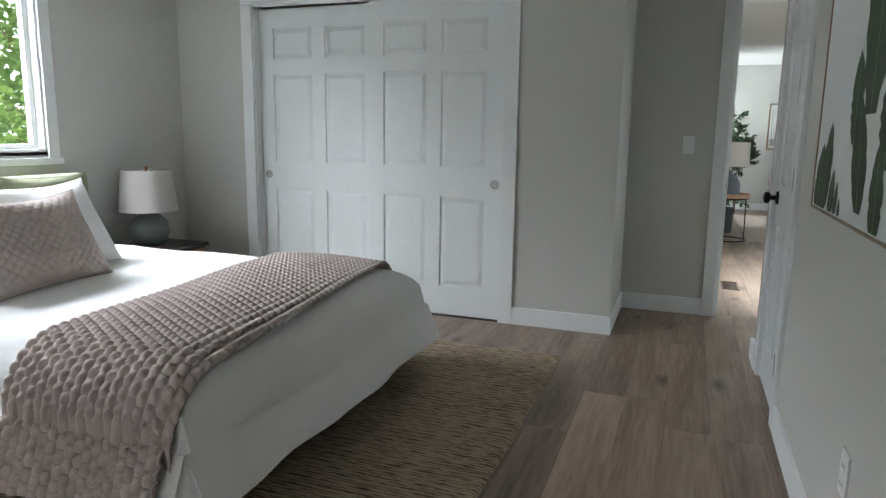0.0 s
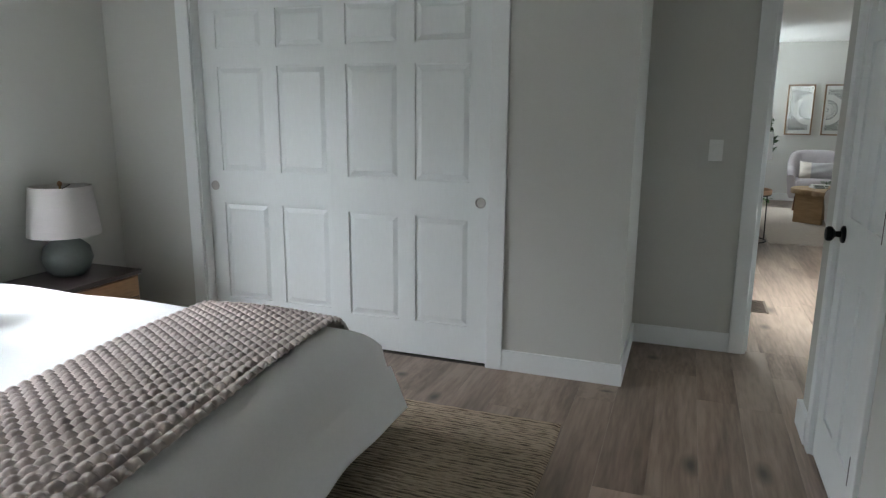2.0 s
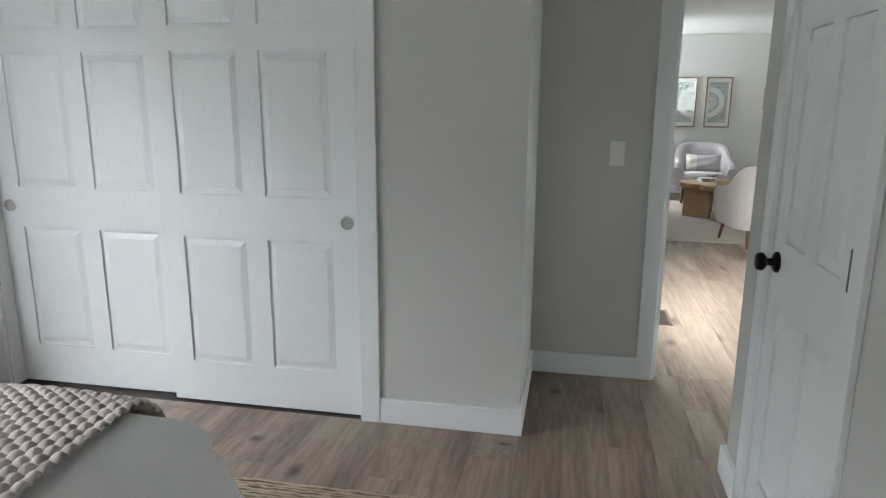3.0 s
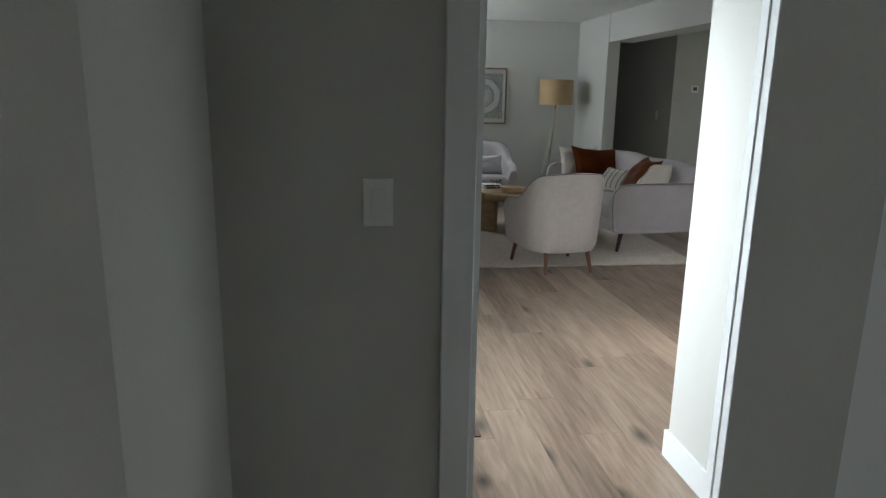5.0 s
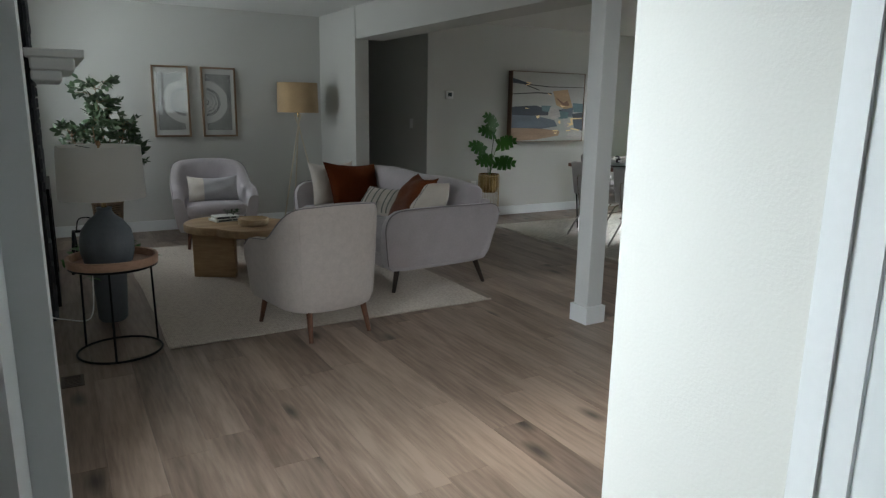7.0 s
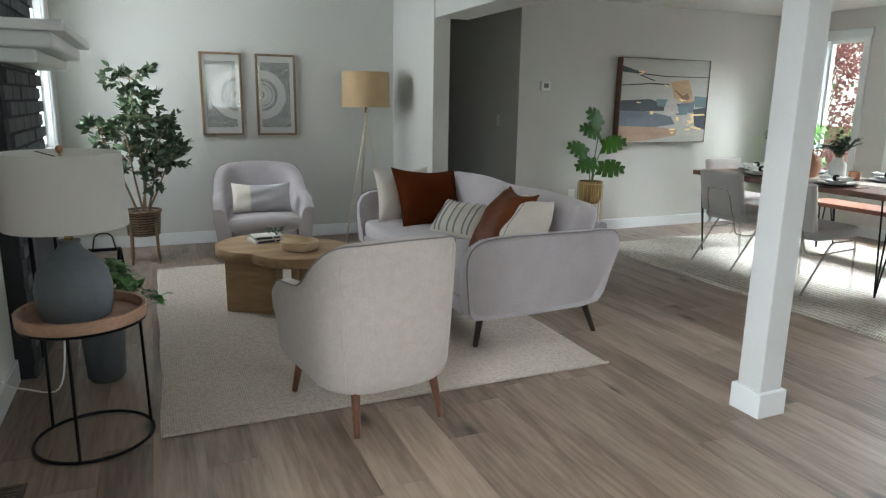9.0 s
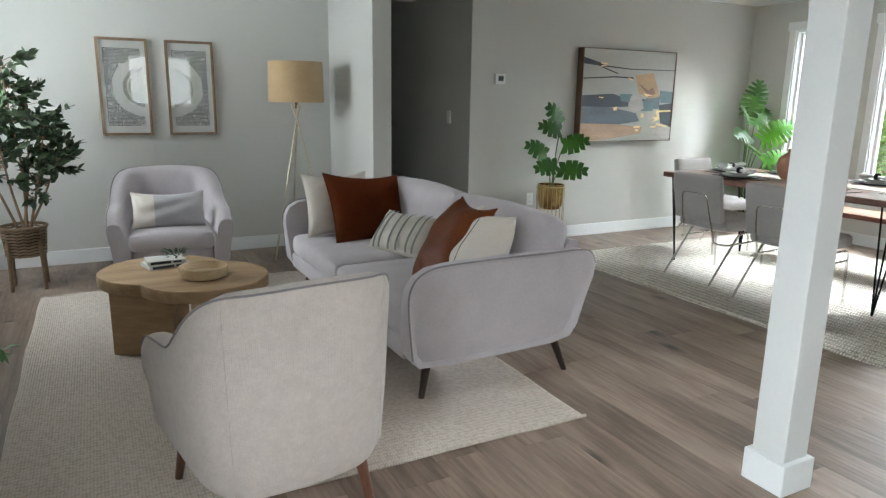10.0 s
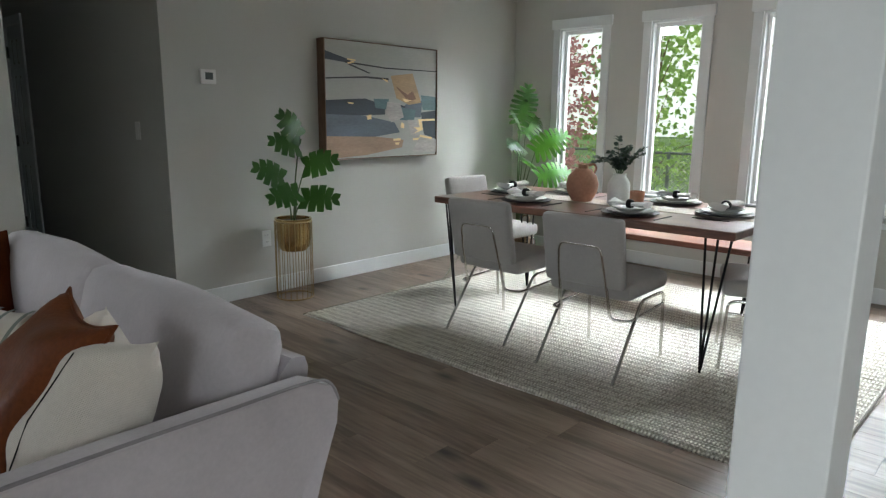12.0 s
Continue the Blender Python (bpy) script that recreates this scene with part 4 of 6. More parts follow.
def armchair(m, label, material, piping, wide=1.0):
    """A barrel armchair that faces local +y: a high curved back that sweeps down into lower arms."""
    ch = thing("armchair", m, label, "armchair", "pair of barrel armchairs")
    path = []
    for k in range(11):
        path.append((-0.375 + 0.012 * (k / 10), 0.31 - 0.31 * k / 10))
    for k in range(1, 44):
        a = math.pi + math.pi * k / 44
        c, s = math.cos(a), math.sin(a)
        path.append((0.363 * math.copysign(abs(c) ** 0.72, c), 0.335 * math.copysign(abs(s) ** 0.72, s)))
    for k in range(11):
        path.append((0.363 + 0.012 * (k / 10), 0.31 * k / 10))
    path = [(x * wide, y * (0.5 + 0.5 * wide)) for x, y in path]
    bm = bmesh.new()
    rings, ridge, seams = [], [], []
    for i, (x, y) in enumerate(path):
        a, b = path[max(i - 1, 0)], path[min(i + 1, len(path) - 1)]
        t = Vector((b[0] - a[0], b[1] - a[1], 0)).normalized()
        n = Vector((t.y, -t.x, 0))
        if n.dot(Vector((x, y, 0))) < 0:
            n = -n
        f = max(0.0, min(1.0, (0.02 - y) / 0.30))
        f = f * f * (3 - 2 * f)
        arm = 0.585 - 0.035 * max(0.0, y) / 0.31
        h = arm + (0.802 - arm) * f - 0.03 * (abs(x) / 0.36) ** 2 * f
        if y > 0.2:
            h -= 0.06 * ((y - 0.2) / 0.11) ** 2
        th = 0.085
        prof = [(-0.10, 0.168), (-0.045, 0.171), (-0.018, 0.225), (-0.004, min(0.42, h - 0.14)), (0.008, h - 0.09), (0.010, h - 0.03), (0.004, h - 0.008), (-0.018, h), (-0.045, h - 0.001), (-0.068, h - 0.012),
                (-th, h - 0.045), (-th - 0.012, h - 0.12), (-th - 0.03, 0.40), (-th - 0.035, 0.24)]
        base = Vector((x, y, 0))
        rings.append([bm.verts.new(base + n * o + Vector((0, 0, z))) for o, z in prof])
        ridge.append(base + n * 0.006 + Vector((0, 0, h - 0.004)))
        seams.append([base + n * (o + 0.0005) + Vector((0, 0, z)) for o, z in prof[1:7]])
    ring_faces(bm, rings)
    bm.faces.new(rings[0])
    bm.faces.new(rings[-1][::-1])
    shell = part("shell", bm, material, ch, "", True)
    part("piping", tube(bmesh.new(), ridge, 0.0034, 6), piping, shell, "", True)
    for sgn in (-1, 1):
        best = min(range(len(path)), key=lambda i: abs(path[i][0] - sgn * 0.235) + (10 if path[i][1] > -0.05 else 0))
        part("seam", tube(bmesh.new(), smooth_line(seams[best], 4), 0.0022, 5), material, shell, "", True)
    part("seat_base", boxes((-0.25 * wide, 0.25 * wide, -0.22, 0.30, 0.178, 0.31), bevel=0.025), material, ch, "", True)
    bm = puff(-0.272 * wide, 0.272 * wide, -0.22, 0.345, 0.30, 0.425, 0.045, 0.022)
    part("seat_cushion", bm, material, ch, "", True)
    for sx in (-1, 1):
        tapered_leg(ch, (sx * 0.175, -0.215, 0.215), (sx * 0.195, -0.275, 0.0), 0.021, 0.013, M_LEG)
        tapered_leg(ch, (sx * 0.24, 0.22, 0.225), (sx * 0.265, 0.275, 0.0), 0.021, 0.013, M_LEG)
    return ch


armchair(pose(2.235, 9.415, 0.012, 0, 0, 8), "cream woven barrel armchair on walnut legs, its back to the doorway", M_CREAM, M_PIPE, 0.90)
armchair(pose(2.19, 12.30, 0.012, 0, 0, 176), "light grey barrel armchair under the pair of pictures", M_SOFA, M_PIPE)
M_BLOCK = fabric("grey_satin", (0.42, 0.41, 0.42), 0.6, 600, 0.1, 0.2)
lum = pillow("lumbar_pillow", 0.46, 0.245, 0.13, M_BLOCK, pose(2.17, 12.12, 0.445, -14, 0, -4), "grey and cream colour-blocked lumbar pillow on the armchair", seed=11, pinch=0.05)
cover = lum.children[0].data
cover.materials.append(M_IVORY)
for f in cover.polygons:
    f.material_index = 1 if f.center.x < -0.088 else 0

# sofa: faces -x
sofa = thing("sofa", pose(0, 0, 0), "light grey three-seat sofa with rounded flared arms on dark tapered legs", "sofa")


def arm_panel(y0, y1, swell):
    out = [(2.90, 0.205), (3.02, 0.20), (3.30, 0.205), (3.58, 0.215), (3.68, 0.235), (3.72, 0.29), (3.755, 0.40), (3.80, 0.52), (3.805, 0.575), (3.785, 0.62), (3.73, 0.645),
           (3.52, 0.645), (3.28, 0.645), (3.04, 0.64), (2.945, 0.628), (2.885, 0.595), (2.855, 0.54), (2.85, 0.47), (2.86, 0.34), (2.87, 0.245)]
    cx, cz = 3.32, 0.43
    bm = bmesh.new()
    rings = []
    for y, k in ((y0 + 0.03, 0.93), (y0 + 0.008, 0.985), (y0 + 0.002, 0.995), ((y0 + y1) / 2, 1.005), (y1 - 0.002, 0.995), (y1 - 0.008, 0.985), (y1 - 0.03, 0.93)):
        rings.append([bm.verts.new((cx + (x - cx) * k, y, cz + (z - cz) * k)) for x, z in out])
    ring_faces(bm, rings)
    for rg, yy in ((rings[0], y0 - swell), (rings[-1], y1 + swell)):
        inner = [bm.verts.new((cx + (v.co.x - cx) * 0.6, yy + 0.018 * (1 if yy < (y0 + y1) / 2 else -1), cz + (v.co.z - cz) * 0.6)) for v in rg]
        ring_faces(bm, [rg, inner])
        bm.faces.new(inner)
    for v in bm.verts:
        k = 0.5 * max(0.0, min(1.0, (v.co.z - 0.28) / 0.3))
        v.co.y = y0 + (v.co.y - y0) * (1 - k) if y0 < 10 else y1 + (v.co.y - y1) * (1 - k)
    return bm, out


for y0, y1 in ((9.74, 9.87), (11.68, 11.81)):
    bm, out = arm_panel(y0, y1, 0.006)
    arm = part("arm", bm, M_SOFA, sofa, "", True)
    edge = [(x, y0 + 0.004 if y0 < 10 else y1 - 0.004, z) for x, z in out[8:20]]
    part("piping", tube(bmesh.new(), smooth_line(edge, 3), 0.0045, 6), M_PIPE, arm, "", True)
part("base", boxes((2.875, 3.68, 9.86, 11.69, 0.205, 0.30), bevel=0.015), M_SOFA, sofa, "", True)
bm = bmesh.new()
rings = []
for k in range(25):
    y = 9.86 + (11.69 - 9.86) * k / 24
    u = abs(k - 12) / 12
    top = 0.650 + 0.012 * u ** 3
    rings.append([bm.verts.new(p) for p in ((3.60, y, 0.25), (3.70, y, 0.24), (3.75, y, 0.40), (3.79, y, 0.56), (3.80, y, top - 0.03), (3.79, y, top), (3.75, y, top + 0.005), (3.715, y, top - 0.03), (3.64, y, 0.40))])
ring_faces(bm, rings)
bm.faces.new(rings[0])
bm.faces.new(rings[-1][::-1])
part("back", bm, M_SOFA, sofa, "", True)


for y0, y1 in ((9.875, 10.77), (10.78, 11.675)):
    part("seat_cushion", puff(2.87, 3.62, y0, y1, 0.295, 0.425, 0.04, 0.022), M_SOFA, sofa, "", True)
    w = y1 - y0 + 0.05
    bm = puff(-0.085, 0.085, -w / 2, w / 2, 0, 0.385, 0.06, 0.035, 0)
    for v in bm.verts:
        u = v.co.y / (w / 2)
        v.co.z += (v.co.z / 0.385) * 0.012 * (1 - u * u) + 0.004 * math.sin(9 * v.co.y + 5 * v.co.z)
    bc = part("back_cushion", bm, M_SOFA, sofa, "", True)
    bc.matrix_basis = pose(3.585, (y0 + y1) / 2, 0.405, 0, 14, 0)
for y in (9.86, 11.70):
    tapered_leg(sofa, (3.01, y + (0.02 if y < 10 else -0.02), 0.225), (2.965, y, 0.012), 0.024, 0.014, M_LEGD)
    tapered_leg(sofa, (3.66, y + (0.02 if y < 10 else -0.02), 0.235), (3.765, y + 0.02, 0.0), 0.024, 0.014, M_LEGD)

pillow("throw_pillow", 0.53, 0.49, 0.16, M_RUST, pose(3.30, 11.24, 0.425, -36, 4, 4), "square rust velvet throw pillow on the sofa", seed=31, piping=M_RUST, pinch=0.07)
pillow("throw_pillow", 0.46, 0.42, 0.16, M_IVORY, pose(3.16, 11.50, 0.43, -16, 0, 4), "ivory throw pillow behind the rust pillow", seed=32)
pillow("throw_pillow", 0.40, 0.48, 0.20, M_COGNAC, pose(3.11, 10.13, 0.435, -34, 0, -96), "cognac brown leather throw pillow with a corner tab", seed=33, piping=M_COGNAC, pinch=0.09)
cream = pillow("throw_pillow", 0.34, 0.44, 0.24, M_IVORY, pose(3.18, 9.99, 0.44, -32, 0, -94), "cream cotton throw pillow with an exposed zip", seed=34)
part("zip", tube(bmesh.new(), [(0.06, -0.098, 0.08), (0.06, -0.116, 0.2), (0.06, -0.1, 0.35)], 0.0017, 6), M_BLACK, cream)
st = pillow("throw_pillow", 0.46, 0.30, 0.14, M_IVORY, pose(3.26, 10.86, 0.425, -44, 0, -66), "ivory lumbar pillow with grey-green stripes", seed=35, pinch=0.05)
M_STRIPE = fabric("stripe_thread", (0.20, 0.215, 0.19), 0.95, 600, 0.1, 0.3)
for x in (-0.15, -0.105, -0.03, 0.03, 0.105, 0.15):
    bm = bmesh.new()
    line = []
    for j in range(13):
        v = -0.93 + 1.86 * j / 12
        u = x / 0.23
        k = (1 - abs(u) ** 2.6) * (1 - abs(v) ** 2.6)
        line.append((x, -0.07 * max(0, k) ** 0.55 - 0.013, 0.15 + v * 0.15 - 0.02 * (1 - u * u) * (v + 1) / 2))
    for a, b in zip(line, line[1:]):
        bm.faces.new([bm.verts.new(p) for p in ((a[0] - 0.008, a[1], a[2]), (a[0] + 0.008, a[1], a[2]), (b[0] + 0.008, b[1], b[2]), (b[0] - 0.008, b[1], b[2]))])
    bmesh.ops.remove_doubles(bm, verts=bm.verts, dist=0.0001)
    part("stripe", bm, M_STRIPE, st)

# coffee table
table = thing("coffee_table", pose(0, 0, 0.012), "light oak coffee table with two merged round tops", "coffee table")
c1, c2, cr = (2.03, 11.04), (2.21, 10.82), 0.31
outline = []
for k in range(120):
    a = 2 * math.pi * k / 120
    mx, my = (c1[0] + c2[0]) / 2, (c1[1] + c2[1]) / 2
    best = 0
    for c in (c1, c2):
        ox, oy = c[0] - mx, c[1] - my
        bq = ox * math.cos(a) + oy * math.sin(a)
        best = max(best, bq + math.sqrt(max(0, bq * bq - (ox * ox + oy * oy) + cr * cr)))
    outline.append((mx + best * math.cos(a), my + best * math.sin(a)))
bm = bmesh.new()
rings = [[bm.verts.new((2.12 + (x - 2.12) * k, 10.93 + (y - 10.93) * k, z)) for x, y in outline] for k, z in ((0.985, 0.355), (1.0, 0.362), (1.0, 0.408), (0.988, 0.414))]
ring_faces(bm, rings)
bm.faces.new(rings[0][::-1])
bm.faces.new(rings[-1])
part("tabletop", bm, M_OAK, table, "", True)
for cx, cy, ang, ln in ((1.92, 10.92, -32, 0.33), (2.04, 11.2, 40, 0.3), (2.16, 10.66, 62, 0.12), (2.35, 10.92, 60, 0.3), (2.25, 10.66, 0, 0.22)):
    lg = part("slab_leg", boxes((-ln / 2, ln / 2, -0.025, 0.025, 0, 0.355), bevel=0.003), M_OAK, table)
    lg.matrix_basis = pose(cx, cy, 0, 0, 0, ang)
TT = 0.426
M_PALEWOOD = wood("pale_turned_wood", (0.46, 0.33, 0.19), (0.62, 0.48, 0.31), 0.5, 4, 'X')
bowl = thing("wooden_bowl", pose(2.20, 10.80, TT), "shallow light wooden bowl on the coffee table", "bowl")
part("bowl_body", lathe(bmesh.new(), [(0.098, 0), (0.112, 0.006), (0.118, 0.03), (0.117, 0.054), (0.111, 0.055), (0.109, 0.03), (0.10, 0.016), (0.02, 0.014)], 40), M_PALEWOOD, bowl, "", True)
for z, turn, size, label in ((0.0, 14, 1.0, "white magazine with dark lettering on the coffee table"), (0.021, 4, 0.9, "smaller white book with dark lettering stacked on the magazine")):
    book = thing("book", pose(2.05, 11.11, TT + z, 0, 0, turn), label, "book")
    part("page_block", boxes((-0.105 * size, 0.105 * size, -0.075 * size, 0.075 * size, 0, 0.02), bevel=0.002), M_PAPER, book)
    part("cover_print", boxes((-0.09 * size, 0.02, -0.0765 * size, -0.075 * size, 0.003, 0.017), (0.03, 0.07, -0.0765 * size, -0.075 * size, 0.005, 0.015)), M_INK, book)
sprig = thing("greenery_sprig", pose(2.10, 11.07, TT + 0.041), "small dark green artificial sprig lying on the magazine", "plant")
bm = bmesh.new()
rnd = random.Random(8)
for k in range(46):
    a, rr = rnd.uniform(0, 6.28), rnd.uniform(0.01, 0.06)
    b0 = Vector((rr * math.cos(a), rr * math.sin(a), 0.01 + rnd.uniform(0, 0.03)))
    blade(bm, b0, b0 + Vector((math.cos(a), math.sin(a), rnd.uniform(-0.1, 0.8))).normalized() * 0.035, 0.008, 0.004, n=3, normal=Vector((0, 0, 1)))
part("leaves", bm, M_LEAF, sprig)

# pair of pictures
for cx, flip in ((2.01, 1), (2.497, -1)):
    pic = frame_art("framed_print", pose(cx, Y_PI - 0.002, 1.365), 0.362, 0.735, 0.034, "framed print of black pen marks round a half circle", M_OAKF, 0.02)
    pic["group"] = "pair of framed prints"
    part("paper", boxes((-0.163, 0.163, -0.02, -0.006, -0.349, 0.349)), M_PAPER, pic)
    rnd = random.Random(int(cx * 100))
    marks, ring = bmesh.new(), bmesh.new()
    ex, R0, R1 = flip * 0.135, 0.15, 0.215

    def dash(bm, x, z, ang, ln, wd):
        c, s = math.cos(ang) * ln / 2, math.sin(ang) * ln / 2
        px, pz = -math.sin(ang) * wd / 2, math.cos(ang) * wd / 2
        bm.faces.new([bm.verts.new((x + q[0], -0.0208, z + q[1])) for q in ((-c - px, -s - pz), (c - px, s - pz), (c + px, s + pz), (-c + px, -s + pz))])
    zz = -0.29
    while zz < 0.29:
        xx = -0.130
        while xx < 0.131:
            dd = math.hypot(xx - ex, zz)
            if dd > R1 + 0.008 and rnd.random() < 0.92:
                dash(marks, xx + rnd.uniform(-0.002, 0.002), zz, rnd.uniform(-0.9, 0.9), rnd.uniform(0.007, 0.011), 0.006)
            xx += 0.0105
        zz += 0.0105
    for rr, ln, wd, cnt in ((0.135, 0.028, 0.0055, 74), (0.10, 0.018, 0.004, 60), (0.07, 0.02, 0.0018, 44), (0.024, 0.014, 0.004, 18)):
        for k in range(cnt):
            a = 2 * math.pi * k / cnt
            x, z = ex + rr * math.cos(a), rr * math.sin(a)
            if -0.133 < x < 0.133:
                dash(marks, x, z, a, ln, wd)
    part("pen_marks", marks, M_INK, pic)["kind"] = "stuff"
    gl = part("glass", boxes((-0.165, 0.165, -0.027, -0.0245, -0.351, 0.351)), M_PICGLASS, pic, "clear reflecting glass")
    gl.visible_shadow = False

# floor lamp
M_CHAMP = mat("champagne_metal", (0.62, 0.55, 0.43), 0.3, 1.0, 14, 0.08)
fl = thing("floor_lamp", pose(3.245, 12.83, 0), "tripod floor lamp with champagne metal legs and tan drum shade", "lamp")
for a in (205, 335, 90):
    c, s = math.cos(radians(a)), math.sin(radians(a))
    part("leg", tube(bmesh.new(), [(-0.04 * c, -0.04 * s, 1.25), (0.005 * c, 0.005 * s, 1.12), (0.27 * c, 0.27 * s, 0.0)], 0.0075, 10), M_CHAMP, fl, "", True)
bm = bmesh.new()
lathe(bm, [(0.222, 1.27), (0.215, 1.585), (0.211, 1.585), (0.218, 1.27)], 44, cap=False)
part("shade", bm, M_BURLAP, fl, "tan woven drum shade", True)
part("stem", tube(bmesh.new(), [(0, 0, 1.22), (0, 0, 1.42)], 0.012, 10), M_BRASS, fl)
part("bulb", lathe(bmesh.new(), [(0.012, 1.38), (0.03, 1.43), (0.028, 1.46), (0.01, 1.485)], 16), M_PLASTIC, fl, "unlit white bulb", True)


def splay_plant(parent, stems, leaf_count, mat_leaf, crown, seed, leaf=0.032, mat_stem=None):
    rnd = random.Random(seed)
    wood_bm, leaf_bm = bmesh.new(), bmesh.new()
    twigs = []
    for pts in stems:
        ln = smooth_line(pts, 5)
        tube(wood_bm, ln, 0.0105, 7, 0.003)
        for k in range(len(ln) // 2, len(ln)):
            for _ in range(4):
                d = Vector((rnd.gauss(0, 1), rnd.gauss(0, 1), rnd.uniform(-0.2, 0.9))).normalized()
                e = ln[k] + d * rnd.uniform(0.08, crown)
                tube(wood_bm, [ln[k], ln[k].lerp(e, 0.5) + Vector((0, 0, 0.015)), e], 0.003, 4, 0.0012)
                twigs.append((ln[k], e))
    for _ in range(leaf_count):
        a, b = twigs[rnd.randrange(len(twigs))]
        base = a.lerp(b, rnd.uniform(0.35, 1.05))
        d = ((b - a).normalized() + Vector((rnd.gauss(0, 0.6), rnd.gauss(0, 0.6), rnd.gauss(-0.1, 0.5)))).normalized()
        sz = rnd.uniform(0.8, 1.25) * leaf
        blade(leaf_bm, base, base + d * sz * 2.1, sz * 0.52, 0.15 * sz, n=4, normal=Vector((rnd.gauss(0, 1), rnd.gauss(0, 1), rnd.gauss(0.6, 1))).normalized())
    part("stem", wood_bm, mat_stem or M_BARK, parent, "", True)
    f = part("foliage", leaf_bm, mat_leaf, parent, "", True)
    f["kind"] = "stuff"


ficus = thing("potted_tree", pose(1.29, 12.62, 0), "artificial ficus tree in a brown wicker basket stand", "plant")
bm = bmesh.new()
for k in range(9):
    z = 0.24 + 0.021 * k
    r = 0.118 + 0.014 * k / 8
    tube(bm, [(r * math.cos(a * math.pi / 12), r * math.sin(a * math.pi / 12), z + 0.003 * (-1) ** a) for a in range(24)], 0.0075, 6, closed=True)
basket = part("basket", bm, M_WICKER, ficus, "woven brown wicker basket", True)
for a in range(4):
    c, s = math.cos(math.pi / 4 + a * math.pi / 2), math.sin(math.pi / 4 + a * math.pi / 2)
    part("leg", tube(bmesh.new(), [(0.13 * c, 0.13 * s, 0.34), (0.142 * c, 0.142 * s, 0.0)], 0.013, 8, 0.010), M_WICKER, ficus)
part("rim", tube(bmesh.new(), [(0.137 * math.cos(a * 0.2618), 0.137 * math.sin(a * 0.2618), 0.428) for a in range(24)], 0.011, 8, closed=True), M_WICKER, ficus, "", True)
part("soil", lathe(bmesh.new(), [(0.11, 0.23), (0.122, 0.40), (0.05, 0.41)], 20), M_SOIL, ficus)
splay_plant(ficus, [[(0.02, 0, 0.4), (0.03, 0.02, 0.8), (0.0, 0, 1.2), (-0.02, 0, 1.5)], [(-0.03, 0.01, 0.4), (-0.14, -0.02, 0.75), (-0.26, -0.04, 1.08)],
                    [(0.04, -0.02, 0.4), (0.12, -0.02, 0.75), (0.2, -0.03, 1.15)], [(0.0, 0.03, 0.4), (0.06, 0.10, 0.8), (0.09, 0.14, 1.3)],
                    [(0.01, -0.03, 0.4), (-0.04, -0.12, 0.75), (-0.08, -0.18, 1.18)], [(0.03, 0.0, 0.4), (0.14, 0.02, 0.62), (0.28, -0.06, 0.98)]], 1350, M_LEAF, 0.19, 12, 0.034)

# monstera in a brass planter
M_WIRE = mat("brass_wire", (0.42, 0.31, 0.17), 0.35, 1.0, 12, 0.1)
mon = thing("potted_plant", pose(5.47, 12.36, 0, 0, 0, -30), "monstera plant in a brass pot on a wire plant stand", "plant")
bm = bmesh.new()
lathe(bm, [(0.02, 0.335), (0.085, 0.34), (0.105, 0.365), (0.116, 0.42), (0.118, 0.555), (0.126, 0.558), (0.126, 0.565), (0.112, 0.565), (0.11, 0.53), (0.02, 0.525)], 40)
part("pot", bm, M_BRASS, mon, "polished brass pot", True)
part("soil", lathe(bmesh.new(), [(0.1, 0.52), (0.108, 0.54), (0.02, 0.545)], 20), M_SOIL, mon)
for z in (0.008, 0.545):
    part("stand_ring", tube(bmesh.new(), [(0.127 * math.cos(a * 0.2094), 0.127 * math.sin(a * 0.2094), z) for a in range(30)], 0.005, 6, closed=True), M_WIRE, mon, "", True)
for a in range(20):
    c, s = math.cos(a * math.pi / 10), math.sin(a * math.pi / 10)
    part("stand_wire", tube(bmesh.new(), [(0.127 * c, 0.127 * s, 0.008), (0.127 * c, 0.127 * s, 0.545)], 0.0024, 5), M_WIRE, mon)


